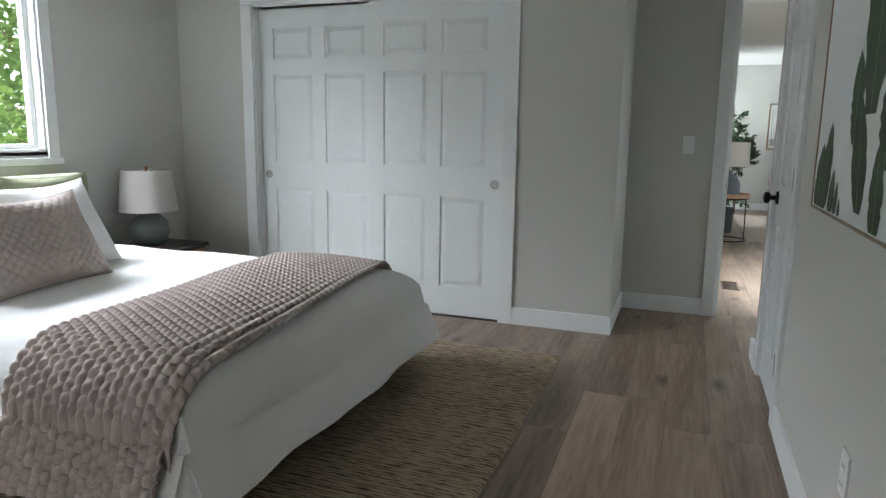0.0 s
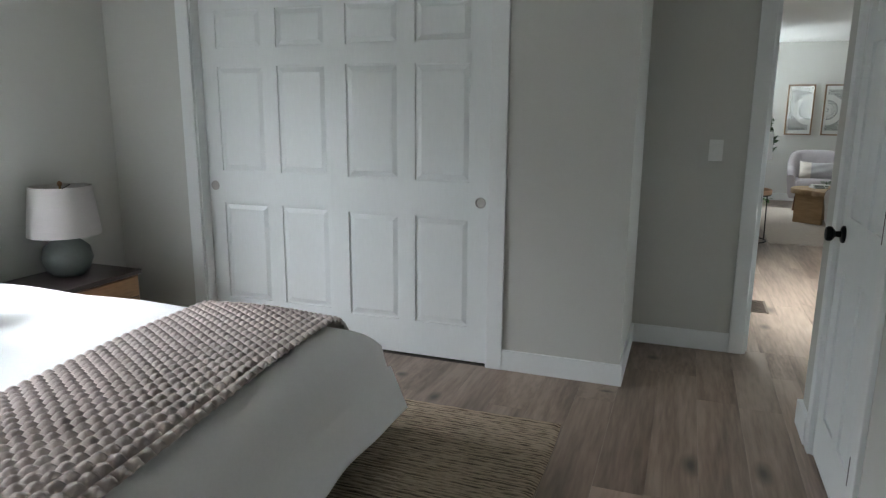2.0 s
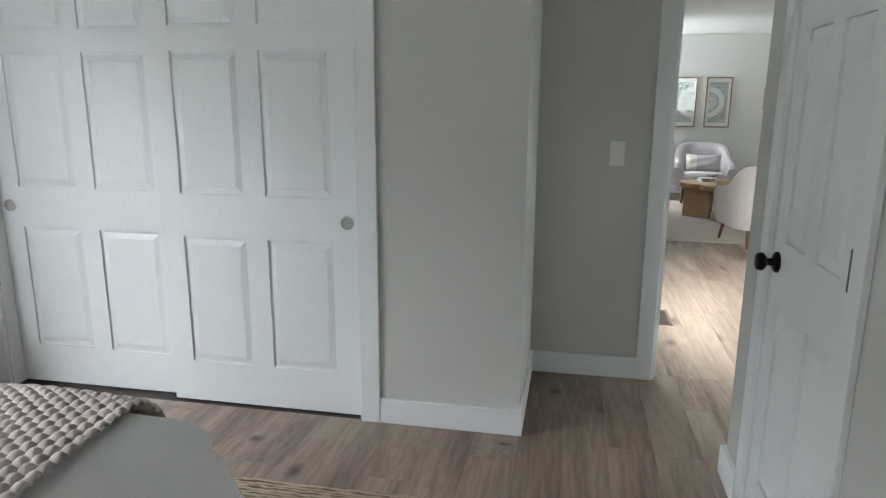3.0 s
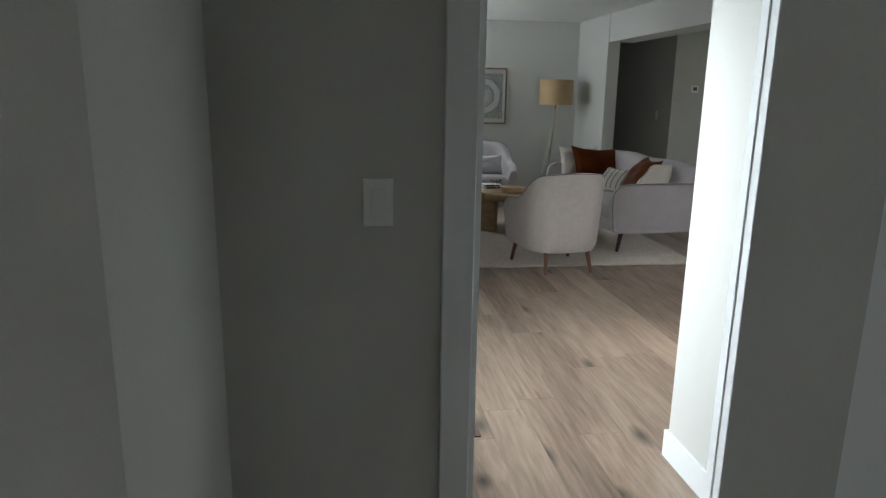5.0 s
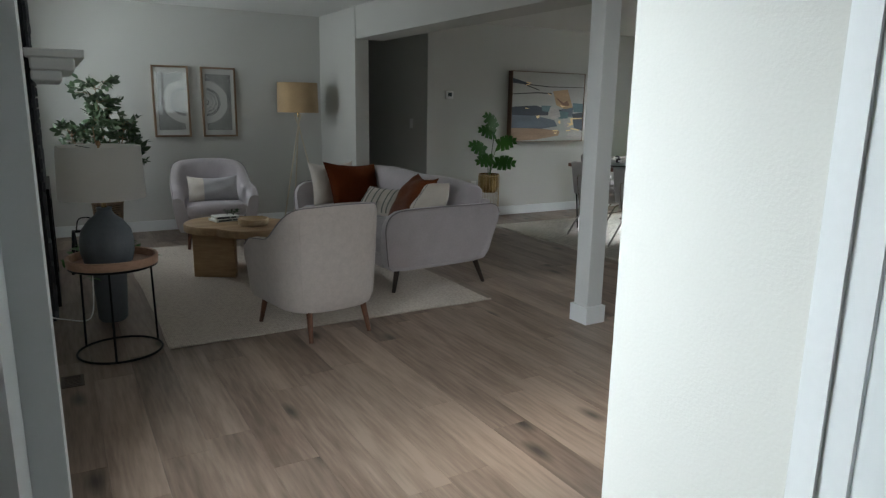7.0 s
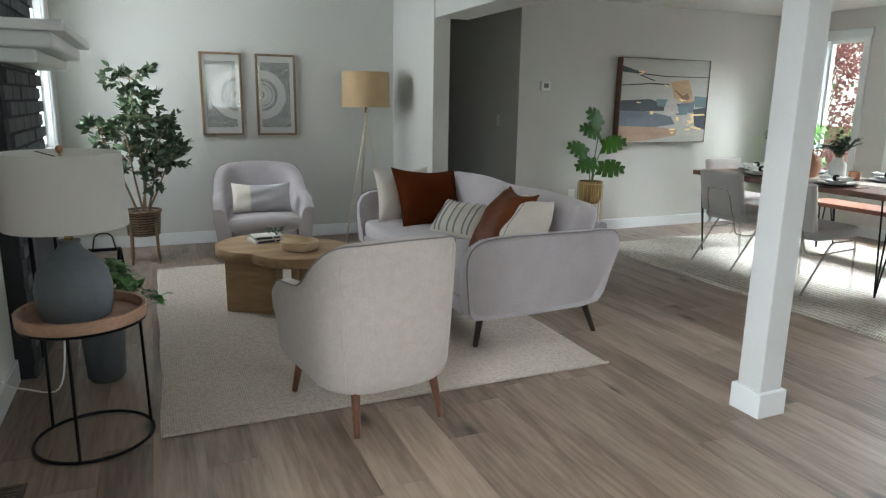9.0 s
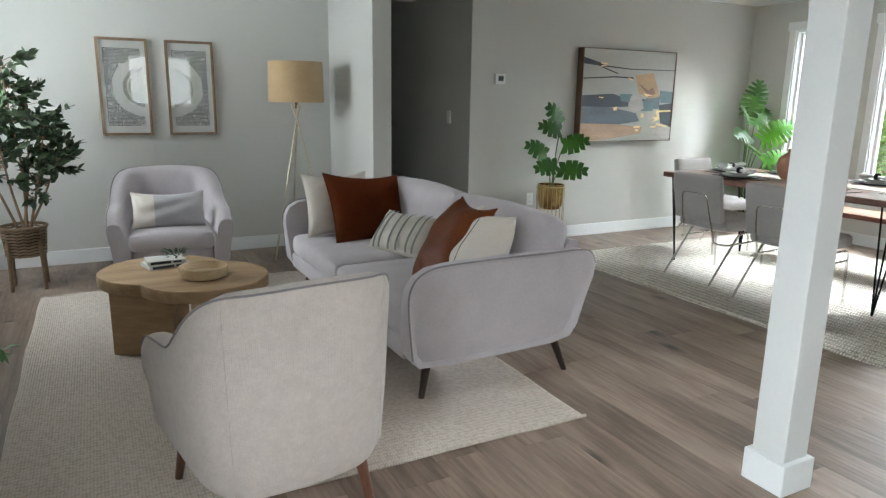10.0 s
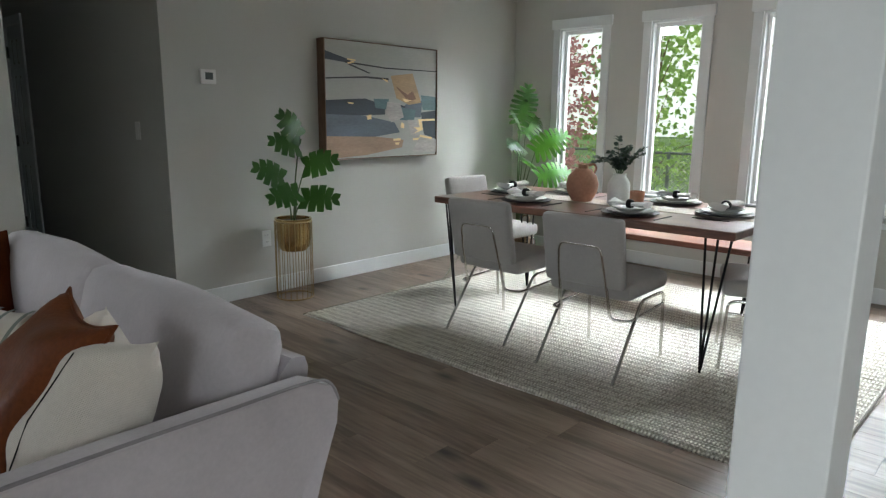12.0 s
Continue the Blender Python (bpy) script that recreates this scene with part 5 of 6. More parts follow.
def split_leaf(parent, base, tip_dir, size, facing, material, notches=5, wide=0.52, depth=0.6, tip=0.75, slot=0.09, name="leaf"):
    """A heart-shaped leaf cut into fingers; base is where the stem meets it."""
    u = Vector(tip_dir).normalized()
    n = Vector(facing)
    n = (n - u * n.dot(u)).normalized()
    s = u.cross(n)
    bm = bmesh.new()

    def at(along, across):
        lift = 0.10 * math.sin(math.pi * min(1, max(0, along))) - 0.26 * across * across / wide + 0.10 * abs(across)
        return bm.verts.new(Vector(base) + size * (u * along + s * across + n * lift))

    def width(t):
        return wide * math.sin(math.pi * (0.15 + 0.85 * t)) ** 0.62
    for sgn in (-1, 1):
        for k in range(notches):
            t0, t1 = k / notches, (k + 1) / notches
            tm, gap = (t0 + t1) / 2, slot / notches
            a0, a1 = t0 * 0.96, t1 * 0.96
            rows = []
            for f in (0.0, 1 - depth, 0.5 * (2 - depth), 0.93, 1.0):
                cut = gap * min(1.0, max(0.0, (f - (1 - depth)) / 0.1))
                sw0, sw1 = (0.10 - 0.26 * (1 - t0) ** 2) * f, (0.10 - 0.26 * (1 - t1) ** 2) * f
                pinch = 0.5 * (1 - tip * max(0.0, (f - 0.9) / 0.1))
                c, half = (a0 + a1) / 2, (a1 - a0) * pinch
                e0 = at(c - half + cut + sw0, sgn * f * width(tm if f > 0.9 else t0 + (tm - t0) * f))
                e1 = at(c + half - cut + sw1, sgn * f * width(tm if f > 0.9 else t1 + (tm - t1) * f))
                rows.append((e0, e1))
            for (p0, p1), (q0, q1) in zip(rows, rows[1:]):
                bm.faces.new((p0, p1, q1, q0))
    bmesh.ops.remove_doubles(bm, verts=bm.verts, dist=0.0004 * size)
    return part(name, bm, material, parent, "", True)


stem_bm = bmesh.new()
for bx, bz, tx, tz, size, by in ((0.06, 1.12, -0.55, 0.6, 0.22, -0.02), (0.05, 1.05, -1.0, 0.22, 0.21, -0.05), (0.09, 0.92, 1.0, 0.22, 0.23, -0.04), (-0.06, 0.84, -1.0, 0.42, 0.22, -0.03),
                                 (0.07, 0.71, 1.0, -0.05, 0.24, -0.08), (0.03, 0.75, -1.0, -0.22, 0.21, -0.08)):
    split_leaf(mon, (bx, by, bz), (tx, -0.25, tz), size, (0.15, -1.0, 0.75), M_MON, 5, 0.46, 0.46, 0.15, 0.075)
    tube(stem_bm, smooth_line([(bx * 0.12, 0, 0.54), (bx * 0.4, by * 0.4, (0.54 + bz) / 2), (bx, by, bz)], 5), 0.0055, 6, 0.0035)
part("stem", stem_bm, M_STEM, mon, "", True)

# large abstract painting
M_FRAMEP = wood("walnut_frame", (0.10, 0.05, 0.03), (0.20, 0.115, 0.07), 0.5, 5, 'Z')
big = frame_art("painting", pose(6.456, Y_PA - 0.002, 1.37), 1.178, 0.872, 0.088, "large abstract painting in blue, tan and gold, walnut frame", M_FRAMEP, 0.007, "painting")


def pigment(name, colour, spread=0.22, metal=0.0, rough=0.6):
    return mat(name, colour, rough, metal, 7, spread, 0.2, stretch=(0.5, 1, 2.0), fine=50)


part("canvas", boxes((-0.582, 0.582, -0.078, -0.01, -0.429, 0.429)), pigment("paint_pale_grey", (0.40, 0.40, 0.37), 0.08), big)
K = -0.079
for nm, col, met, polys in (
        ("paint_navy", (0.035, 0.045, 0.06), 0, [[(-0.58, 0.0), (-0.2, 0.02), (0.0, -0.03), (0.0, -0.10), (-0.3, -0.11), (-0.58, -0.10)], [(-0.58, 0.35), (-0.36, 0.30), (-0.30, 0.27), (-0.45, 0.28), (-0.58, 0.29)], [(0.14, -0.02), (0.30, -0.04), (0.26, -0.09), (0.12, -0.08)], [(0.40, -0.08), (0.58, -0.06), (0.58, -0.30), (0.44, -0.26)]]),
        ("paint_slate", (0.11, 0.135, 0.17), 0, [[(-0.58, -0.10), (-0.2, -0.11), (0.10, -0.16), (0.16, -0.24), (-0.1, -0.27), (-0.58, -0.26)], [(0.22, -0.02), (0.42, 0.02), (0.40, -0.12), (0.2, -0.12)]]),
        ("paint_teal", (0.10, 0.17, 0.185), 0, [[(0.18, -0.04), (0.34, -0.06), (0.32, -0.15), (0.16, -0.14)], [(0.40, 0.06), (0.58, 0.05), (0.58, -0.06), (0.42, -0.06)], [(-0.12, 0.02), (0.04, 0.02), (0.03, -0.06), (-0.1, -0.05)]]),
        ("paint_sand", (0.36, 0.24, 0.16), 0, [[(-0.58, -0.26), (-0.1, -0.27), (0.2, -0.30), (0.18, -0.36), (-0.2, -0.41), (-0.58, -0.429)]]),
        ("paint_ochre", (0.42, 0.28, 0.15), 0, [[(0.06, 0.20), (0.30, 0.23), (0.40, 0.0), (0.26, -0.02), (0.12, 0.03)]]),
        ("paint_brown", (0.20, 0.105, 0.06), 0, [[(0.10, 0.13), (0.24, 0.06), (0.30, 0.09), (0.34, 0.03), (0.26, 0.0)]]),
        ("paint_warm_grey", (0.44, 0.41, 0.39), 0, [[(0.02, 0.0), (0.16, -0.01), (0.20, -0.12), (0.06, -0.16), (0.0, -0.08)], [(0.24, -0.14), (0.42, -0.14), (0.36, -0.28), (0.28, -0.26)], [(0.36, -0.30), (0.58, -0.30), (0.58, -0.41), (0.30, -0.40)]]),
        ("paint_black_line", (0.02, 0.02, 0.022), 0, [[(-0.58, 0.16), (-0.2, 0.185), (0.03, 0.18), (0.04, 0.165), (-0.2, 0.172), (-0.58, 0.15)], [(-0.4, 0.285), (0.0, 0.26), (0.58, 0.262), (0.58, 0.255), (0.0, 0.25), (-0.4, 0.272)], [(-0.36, 0.27), (-0.15, 0.21), (-0.17, 0.205), (-0.37, 0.26)]]),
        ("gold_leaf", (0.85, 0.66, 0.36), 1.0, [[(-0.38, 0.305), (-0.30, 0.30), (-0.3, 0.29), (-0.38, 0.295)], [(-0.38, 0.275), (-0.32, 0.29), (-0.31, 0.28), (-0.37, 0.265)], [(-0.04, 0.178), (0.02, 0.165), (0.03, 0.145), (0.0, 0.155)],
                                             [(0.18, 0.03), (0.30, 0.015), (0.22, 0.0), (0.20, 0.01)], [(-0.38, -0.01), (-0.32, -0.015), (-0.33, -0.025), (-0.38, -0.02)], [(-0.2, -0.11), (-0.15, -0.10), (-0.15, -0.135), (-0.19, -0.14)],
                                             [(0.36, -0.135), (0.56, -0.13), (0.56, -0.145), (0.40, -0.15), (0.42, -0.22), (0.30, -0.255), (0.36, -0.225), (0.31, -0.20), (0.38, -0.20)], [(0.17, -0.16), (0.20, -0.17), (0.2, -0.21), (0.16, -0.20)],
                                             [(0.38, -0.26), (0.53, -0.285), (0.52, -0.30), (0.38, -0.28)], [(0.08, -0.29), (0.16, -0.285), (0.16, -0.305), (0.08, -0.305)], [(0.30, -0.29), (0.38, -0.285), (0.36, -0.305), (0.3, -0.305)], [(0.1, -0.32), (0.15, -0.32), (0.14, -0.34), (0.1, -0.335)]])):
    pig = pigment(nm, col, 0.06 if met else 0.25, met, 0.35 if met else 0.6)
    for poly in polys:
        part("brushstroke", strokes([poly], K), pig, big)
    K -= 0.0012

def recessed_light(x, y):
    """A round downlight let into the ceiling, switched off."""
    r = thing("ceiling_light", pose(x, y, ZC), "round white recessed ceiling light, switched off", "ceiling light", "recessed lights")
    part("trim_ring", lathe(bmesh.new(), [(0.072, -0.004), (0.09, -0.006), (0.095, -0.003), (0.095, 0.0), (0.072, 0.0)], 32, cap=False), M_PLASTIC, r, "", True)
    part("lens", lathe(bmesh.new(), [(0.073, -0.002), (0.073, -0.0035), (0.01, -0.0035)], 32), M_LENS, r, "frosted lens", True)


M_LENS = mat("frosted_lens", (0.55, 0.56, 0.55), 0.5, 0, 4, 0.03)
recessed_light(7.52, 11.39)

thermo = thing("thermostat", pose(5.01, Y_PA, 1.495), "small white thermostat with a dark display on the wall", "thermostat")
part("case", boxes((-0.052, 0.052, -0.022, 0, -0.045, 0.045), bevel=0.004), M_PLASTIC, thermo)
part("display", boxes((-0.022, 0.03, -0.0235, -0.022, -0.018, 0.026)), mat("display", (0.10, 0.12, 0.12), 0.2), thermo)
wall_plate("wall_outlet", pose(5.39, Y_PA, 0.40), "white wall outlet above the baseboard", True)
wall_plate("light_switch", pose(4.72, 12.98, 1.15, 0, 0, -90), "white rocker light switch in the dark hall")

# brick chimney with a white mantel
chimney = tagged(part("chimney", boxes((X_LW - 0.05, 0.815, 10.27, 11.33, 0, ZC)), M_MORTAR), "chimney breast of dark grey painted brick", "chimney", "", "structure")
bm = boxes((-0.012, 0.012, -0.098, 0.098, -0.03, 0.03), bevel=0.003)
brick_mesh = bpy.data.meshes.new("brick")
bm.to_mesh(brick_mesh)
bm.free()
brick_mesh.materials.append(M_BRICK)
bm = boxes((-0.05, 0.05, -0.012, 0.012, -0.03, 0.03), bevel=0.003)
brick_end = bpy.data.meshes.new("brick")
bm.to_mesh(brick_end)
bm.free()
brick_end.materials.append(M_BRICK)
rnd = random.Random(3)
for r in range(32):
    z = 0.036 + r * 0.0725
    if z > ZC - 0.03:
        break
    y = 10.27 + (0.1 if r % 2 else 0.0) + 0.098
    while y < 11.32:
        piece("brick", brick_mesh, chimney, Matrix.Translation((0.818 + rnd.uniform(-0.003, 0.003), y, z)))
        y += 0.206
    piece("brick", brick_end, chimney, Matrix.Translation((0.765, 11.333 + rnd.uniform(-0.003, 0.003), z)))
# assumed black panel, added to darken the low corner behind the side table
insert = thing("fireplace_insert", pose(0.83, 10.8, 0), "black framed panel added to darken the lower brick chimney", "fireplace")
part("surround", boxes((0.0, 0.02, -0.42, -0.34, 0.06, 0.82), (0.0, 0.02, 0.34, 0.42, 0.06, 0.82), (0.0, 0.02, -0.34, 0.34, 0.74, 0.82), (0.0, 0.02, -0.34, 0.34, 0.06, 0.12), bevel=0.003), M_BLACK, insert)
part("firebox", boxes((0.0, 0.006, -0.34, 0.34, 0.12, 0.74)), M_MORTAR, insert)
mantel = thing("mantel_shelf", pose(0, 0, 0), "white painted mantel shelf with stepped moulding on the brick chimney", "mantel")
part("shelf", boxes((0.80, 1.10, 10.1, 11.42, 1.60, 1.645), bevel=0.006), M_TRIM, mantel)
part("moulding", boxes((0.82, 1.05, 10.15, 11.38, 1.53, 1.60), bevel=0.012), M_TRIM, mantel)
part("moulding", boxes((0.82, 0.98, 10.2, 11.34, 1.47, 1.53), bevel=0.012), M_TRIM, mantel)

# side table with tray, lamp and trailing plant
sx, sy = 1.12, 9.53
tbl = thing("side_table", pose(sx, sy, 0), "round wooden tray side table on thin black metal legs", "side table")


def circle(r, z, n=36):
    return [(r * math.cos(2 * math.pi * k / n), r * math.sin(2 * math.pi * k / n), z) for k in range(n)]


part("floor_ring", tube(bmesh.new(), circle(0.215, 0.008), 0.0065, 8, closed=True), M_BLACK, tbl, "", True)
part("top_ring", tube(bmesh.new(), circle(0.205, 0.49), 0.0065, 8, closed=True), M_BLACK, tbl, "", True)
for a in (20, 140, 260):
    c, s = math.cos(radians(a)), math.sin(radians(a))
    part("leg", tube(bmesh.new(), [(0.215 * c, 0.215 * s, 0.008), (0.205 * c, 0.205 * s, 0.49)], 0.006, 8), M_BLACK, tbl)
part("tray_base", lathe(bmesh.new(), [(0.2, 0.488), (0.222, 0.49), (0.224, 0.50), (0.02, 0.502)], 48), M_BLACK, tbl, "black metal tray base")
part("tray_rim", lathe(bmesh.new(), [(0.208, 0.502), (0.226, 0.502), (0.228, 0.545), (0.222, 0.549), (0.212, 0.545), (0.208, 0.51)], 48, cap=False), M_TRAYW, tbl, "pale wooden tray rim", True)
part("tray_floor", lathe(bmesh.new(), [(0.209, 0.503), (0.209, 0.508), (0.02, 0.508)], 48), M_TRAYW, tbl)
table_lamp(pose(sx - 0.02, sy, 0.508), "large slate-grey round ceramic table lamp with a white drum shade", [(0.10, 0), (0.118, 0.008), (0.132, 0.06), (0.134, 0.12), (0.122, 0.18), (0.085, 0.232), (0.048, 0.262), (0.036, 0.285), (0.04, 0.30)],
           M_BLUEG, 0.352, 0.272, 0.21, 0.202, M_LINEN)
wall_plate("wall_outlet", pose(X_LL, 9.78, 0.20, 0, 0, 90), "white wall outlet beside the hearth", True)
cord = thing("power_cord", pose(0, 0, 0), "white lamp cord plugged in beside the hearth", "cord")
part("plug", boxes((X_LL + 0.009, X_LL + 0.04, 9.768, 9.792, 0.165, 0.19), bevel=0.003), M_PLASTIC, cord, "white plug")
part("cable", tube(bmesh.new(), smooth_line([(X_LL + 0.035, 9.78, 0.178), (0.86, 9.74, 0.160), (0.99, 9.68, 0.165), (1.02, 9.74, 0.34), (1.02, 9.765, 0.56), (1.045, 9.70, 0.57), (1.06, 9.65, 0.52)], 6), 0.0035, 6), M_PLASTIC, cord, "", True)
trail = thing("trailing_plant", pose(1.13, 10.15, 0), "trailing green pothos plant in a dark pot beside the hearth", "plant")
part("pot", lathe(bmesh.new(), [(0.07, 0), (0.085, 0.02), (0.1, 0.32), (0.09, 0.32), (0.08, 0.29), (0.01, 0.29)], 24), M_CERAM, trail, "", True)
bm, sb = bmesh.new(), bmesh.new()
rnd = random.Random(15)
for k in range(11):
    a = rnd.uniform(-0.9, 0.7) + (0 if k % 3 else 3)
    reach = rnd.uniform(0.12, 0.30)
    ln = smooth_line([(0, 0, 0.29), (0.07 * math.cos(a), 0.07 * math.sin(a), 0.48 + rnd.uniform(-0.04, 0.08)), (reach * math.cos(a), reach * math.sin(a), rnd.uniform(0.26, 0.44))], 6)
    tube(sb, ln, 0.003, 5, 0.0015)
    for p in ln[2:]:
        for _ in range(2):
            d = Vector((rnd.gauss(0, 1), rnd.gauss(0, 1), rnd.gauss(0, 0.4))).normalized()
            blade(bm, p, p + d * 0.062, 0.019, 0.008, n=4, normal=Vector((0, 0, 1)))
part("vines", sb, M_STEM, trail)
part("foliage", bm, mat("pothos_leaf", (0.05, 0.14, 0.03), 0.4, 0, 9, 0.3), trail, "", True)

# fire tools stand beyond the chimney
tools = thing("log_stand", pose(1.06, 11.62, 0), "small black metal fireside stand", "stand")
for dx in (-0.09, 0.09):
    part("frame_leg", tube(bmesh.new(), fillet([(dx - 0.03, -0.1, 0), (dx, -0.03, 0.33), (dx, 0.03, 0.33), (dx + 0.03, 0.1, 0)], 0.02), 0.013, 8), M_BLACK, tools)
part("crossbar", tube(bmesh.new(), [(-0.09, 0, 0.33), (0.09, 0, 0.33)], 0.012, 8), M_BLACK, tools)
part("crossbar", tube(bmesh.new(), [(-0.09, -0.06, 0.16), (0.09, -0.06, 0.16)], 0.009, 8), M_BLACK, tools)
part("handle", tube(bmesh.new(), fillet([(-0.07, 0, 0.33), (-0.05, 0, 0.44), (0.05, 0, 0.44), (0.07, 0, 0.33)], 0.04), 0.005, 6), M_BLACK, tools)


def floor_vent(x, y, w, l):
    v = thing("floor_vent", pose(x, y, 0.002), "brown slotted metal floor register", "vent")
    part("frame", boxes((-w / 2, w / 2, -l / 2, -l / 2 + 0.015, 0, 0.004), (-w / 2, w / 2, l / 2 - 0.015, l / 2, 0, 0.004), (-w / 2, -w / 2 + 0.015, -l / 2 + 0.015, l / 2 - 0.015, 0, 0.004), (w / 2 - 0.015, w / 2, -l / 2 + 0.015, l / 2 - 0.015, 0, 0.004)), M_VENT, v)
    k = -l / 2 + 0.024
    while k < l / 2 - 0.02:
        part("slat", boxes((-w / 2 + 0.015, w / 2 - 0.015, k, k + 0.009, 0, 0.003)), M_VENT, v)
        k += 0.019
    return v


M_VENT = mat("register_metal", (0.10, 0.075, 0.06), 0.5, 0.4, 12, 0.2)
floor_vent(1.03, 6.87, 0.13, 0.31)
floor_vent(0.875, 9.17, 0.10, 0.15)

# ---- dining area ----
M_RUGD = braid("ivory_braided_rug", (0.78, 0.74, 0.66), (0.36, 0.33, 0.28), 0.024, 0.017, 0.35, 0.008)
M_BINDING = fabric("rug_binding", (0.24, 0.21, 0.175), 0.95, 300, 0.3, 0.5, 40)
M_GREYV = fabric("warm_grey_upholstery", (0.34, 0.32, 0.305), 0.95, 700, 0.06, 0.3, 8)
M_TABLE = wood("dark_walnut_top", (0.075, 0.03, 0.02), (0.20, 0.09, 0.055), 0.32, 3, 'Y')
M_CHARGER = mat("black_charger", (0.022, 0.022, 0.023), 0.45, 0, 10, 0.2, 0.2)
M_PLATE = mat("pale_stoneware", (0.52, 0.53, 0.50), 0.35, 0, 8, 0.08, 0.1)
M_NAPKIN = fabric("white_napkin", (0.70, 0.69, 0.66), 0.95, 800, 0.06, 0.3)
M_TERRA = mat("terracotta", (0.38, 0.185, 0.115), 0.8, 0, 9, 0.2, 0.4, fine=60)
M_WVASE = mat("white_glaze", (0.62, 0.62, 0.60), 0.4, 0, 7, 0.08, 0.1)
M_EUC = mat("eucalyptus_leaf", (0.05, 0.085, 0.065), 0.5, 0, 10, 0.3)
M_RUNNER = fabric("linen_runner", (0.42, 0.36, 0.29), 0.95, 500, 0.12, 0.4)
M_BENCH = wood("red_walnut_bench", (0.12, 0.04, 0.025), (0.26, 0.11, 0.07), 0.3, 3, 'Y')
RD = 0.013

rug("rug", 5.25, 7.72, 8.985, 11.95, M_RUGD, "ivory braided rug with dark flecks under the dining table", 0.013, 0.021, 0.006, 'x', ripple=0.007, border=M_BINDING)


def hairpin(parent, x, y, z, spread_x, spread_y, material):
    """Three bars that run together at the foot."""
    foot = (x, y, 0.006)
    for dx, dy in ((spread_x, 0.0), (0.0, spread_y), (spread_x * 0.45, spread_y * 0.45)):
        part("hairpin_leg", tube(bmesh.new(), [(x + dx, y + dy, z), (x + dx * 0.03, y + dy * 0.03, 0.02), foot], 0.0062, 8), material, parent, "", True)


dt = thing("dining_table", pose(0, 0, RD), "dark walnut dining table on black hairpin legs", "dining table")
TX0, TX1, TY0, TY1, TZ = 5.94, 6.92, 9.56, 11.46, 0.745
bm = boxes((TX0, TX1, TY0, TY1, TZ - 0.042, TZ), bevel=0.006)
part("tabletop", bm, M_TABLE, dt)
for x, sx in ((TX0 + 0.09, 1), (TX1 - 0.09, -1)):
    for y, sy in ((TY0 + 0.14, 1), (TY1 - 0.12, -1)):
        hairpin(dt, x, y, TZ - 0.042, 0.16 * sx * -0.45, 0.14 * sy * -0.7, M_BLACK)
TOP = TZ + RD

bn = thing("bench", pose(0, 0, RD), "long reddish walnut bench on black hairpin legs behind the table", "bench")
part("seat", boxes((7.12, 7.47, 9.74, 11.22, 0.41, 0.45), bevel=0.006), M_BENCH, bn)
for x, sx in ((7.18, 1), (7.41, -1)):
    for y, sy in ((9.90, 1), (11.06, -1)):
        hairpin(bn, x, y, 0.41, 0.05 * sx, -0.08 * sy, M_BLACK)


def dining_chair(m):
    """A padded chair on bent chrome tubes; faces local +y, origin on the floor under the seat."""
    ch = thing("dining_chair", m, "warm grey upholstered dining chair on bent chrome tube legs", "chair", "chairs round the dining table")
    w = 0.215
    part("seat", puff(-0.225, 0.225, -0.19, 0.27, 0.385, 0.475, 0.03, 0.012), M_GREYV, ch, "", True)
    bm = puff(-0.215, 0.215, -0.03, 0.03, 0, 0.355, 0.022, 0.012, 1)
    bk = part("backrest", bm, M_GREYV, ch, "", True)
    bk.matrix_basis = pose(0, -0.215, 0.45, 11, 0, 0)
    for s in (-1, 1):
        line = fillet([(s * w, -0.30, 0.0), (s * w, -0.03, 0.365), (s * w, 0.235, 0.365), (s * w, 0.255, 0.0)], 0.045, 5)
        part("side_frame", tube(bmesh.new(), line, 0.0085, 10), M_CHROME, ch, "", True)
        rail = fillet([(s * w, 0.245, 0.30), (s * w, -0.16, 0.285), (s * 0.135, -0.20, 0.29), (s * 0.125, -0.262, 0.52), (s * 0.115, -0.285, 0.62)], 0.03, 4)
        part("back_strut", tube(bmesh.new(), rail, 0.0075, 10), M_CHROME, ch, "", True)
    part("back_rail", tube(bmesh.new(), fillet([(-0.115, -0.285, 0.62), (-0.105, -0.291, 0.66), (0.105, -0.291, 0.66), (0.115, -0.285, 0.62)], 0.03, 4), 0.0075, 10), M_CHROME, ch, "", True)
    return ch


first = dining_chair(pose(5.95, 10.86, RD, 0, 0, -90))
for x, y, a in ((5.87, 10.16, -88), (6.45, 9.50, 22), (6.72, 11.60, 178)):
    copy_thing(first, pose(x, y, RD, 0, 0, a))

rn = thing("table_runner", pose(0, 0, TOP), "natural linen runner along the middle of the table", "table runner")
part("cloth", boxes((6.34, 6.56, TY0 - 0.004, TY1 - 0.25, 0.0006, 0.003)), M_RUNNER, rn)
part("overhang", boxes((6.34, 6.56, TY0 - 0.007, TY0 - 0.004, -0.12, 0.003)), M_RUNNER, rn)


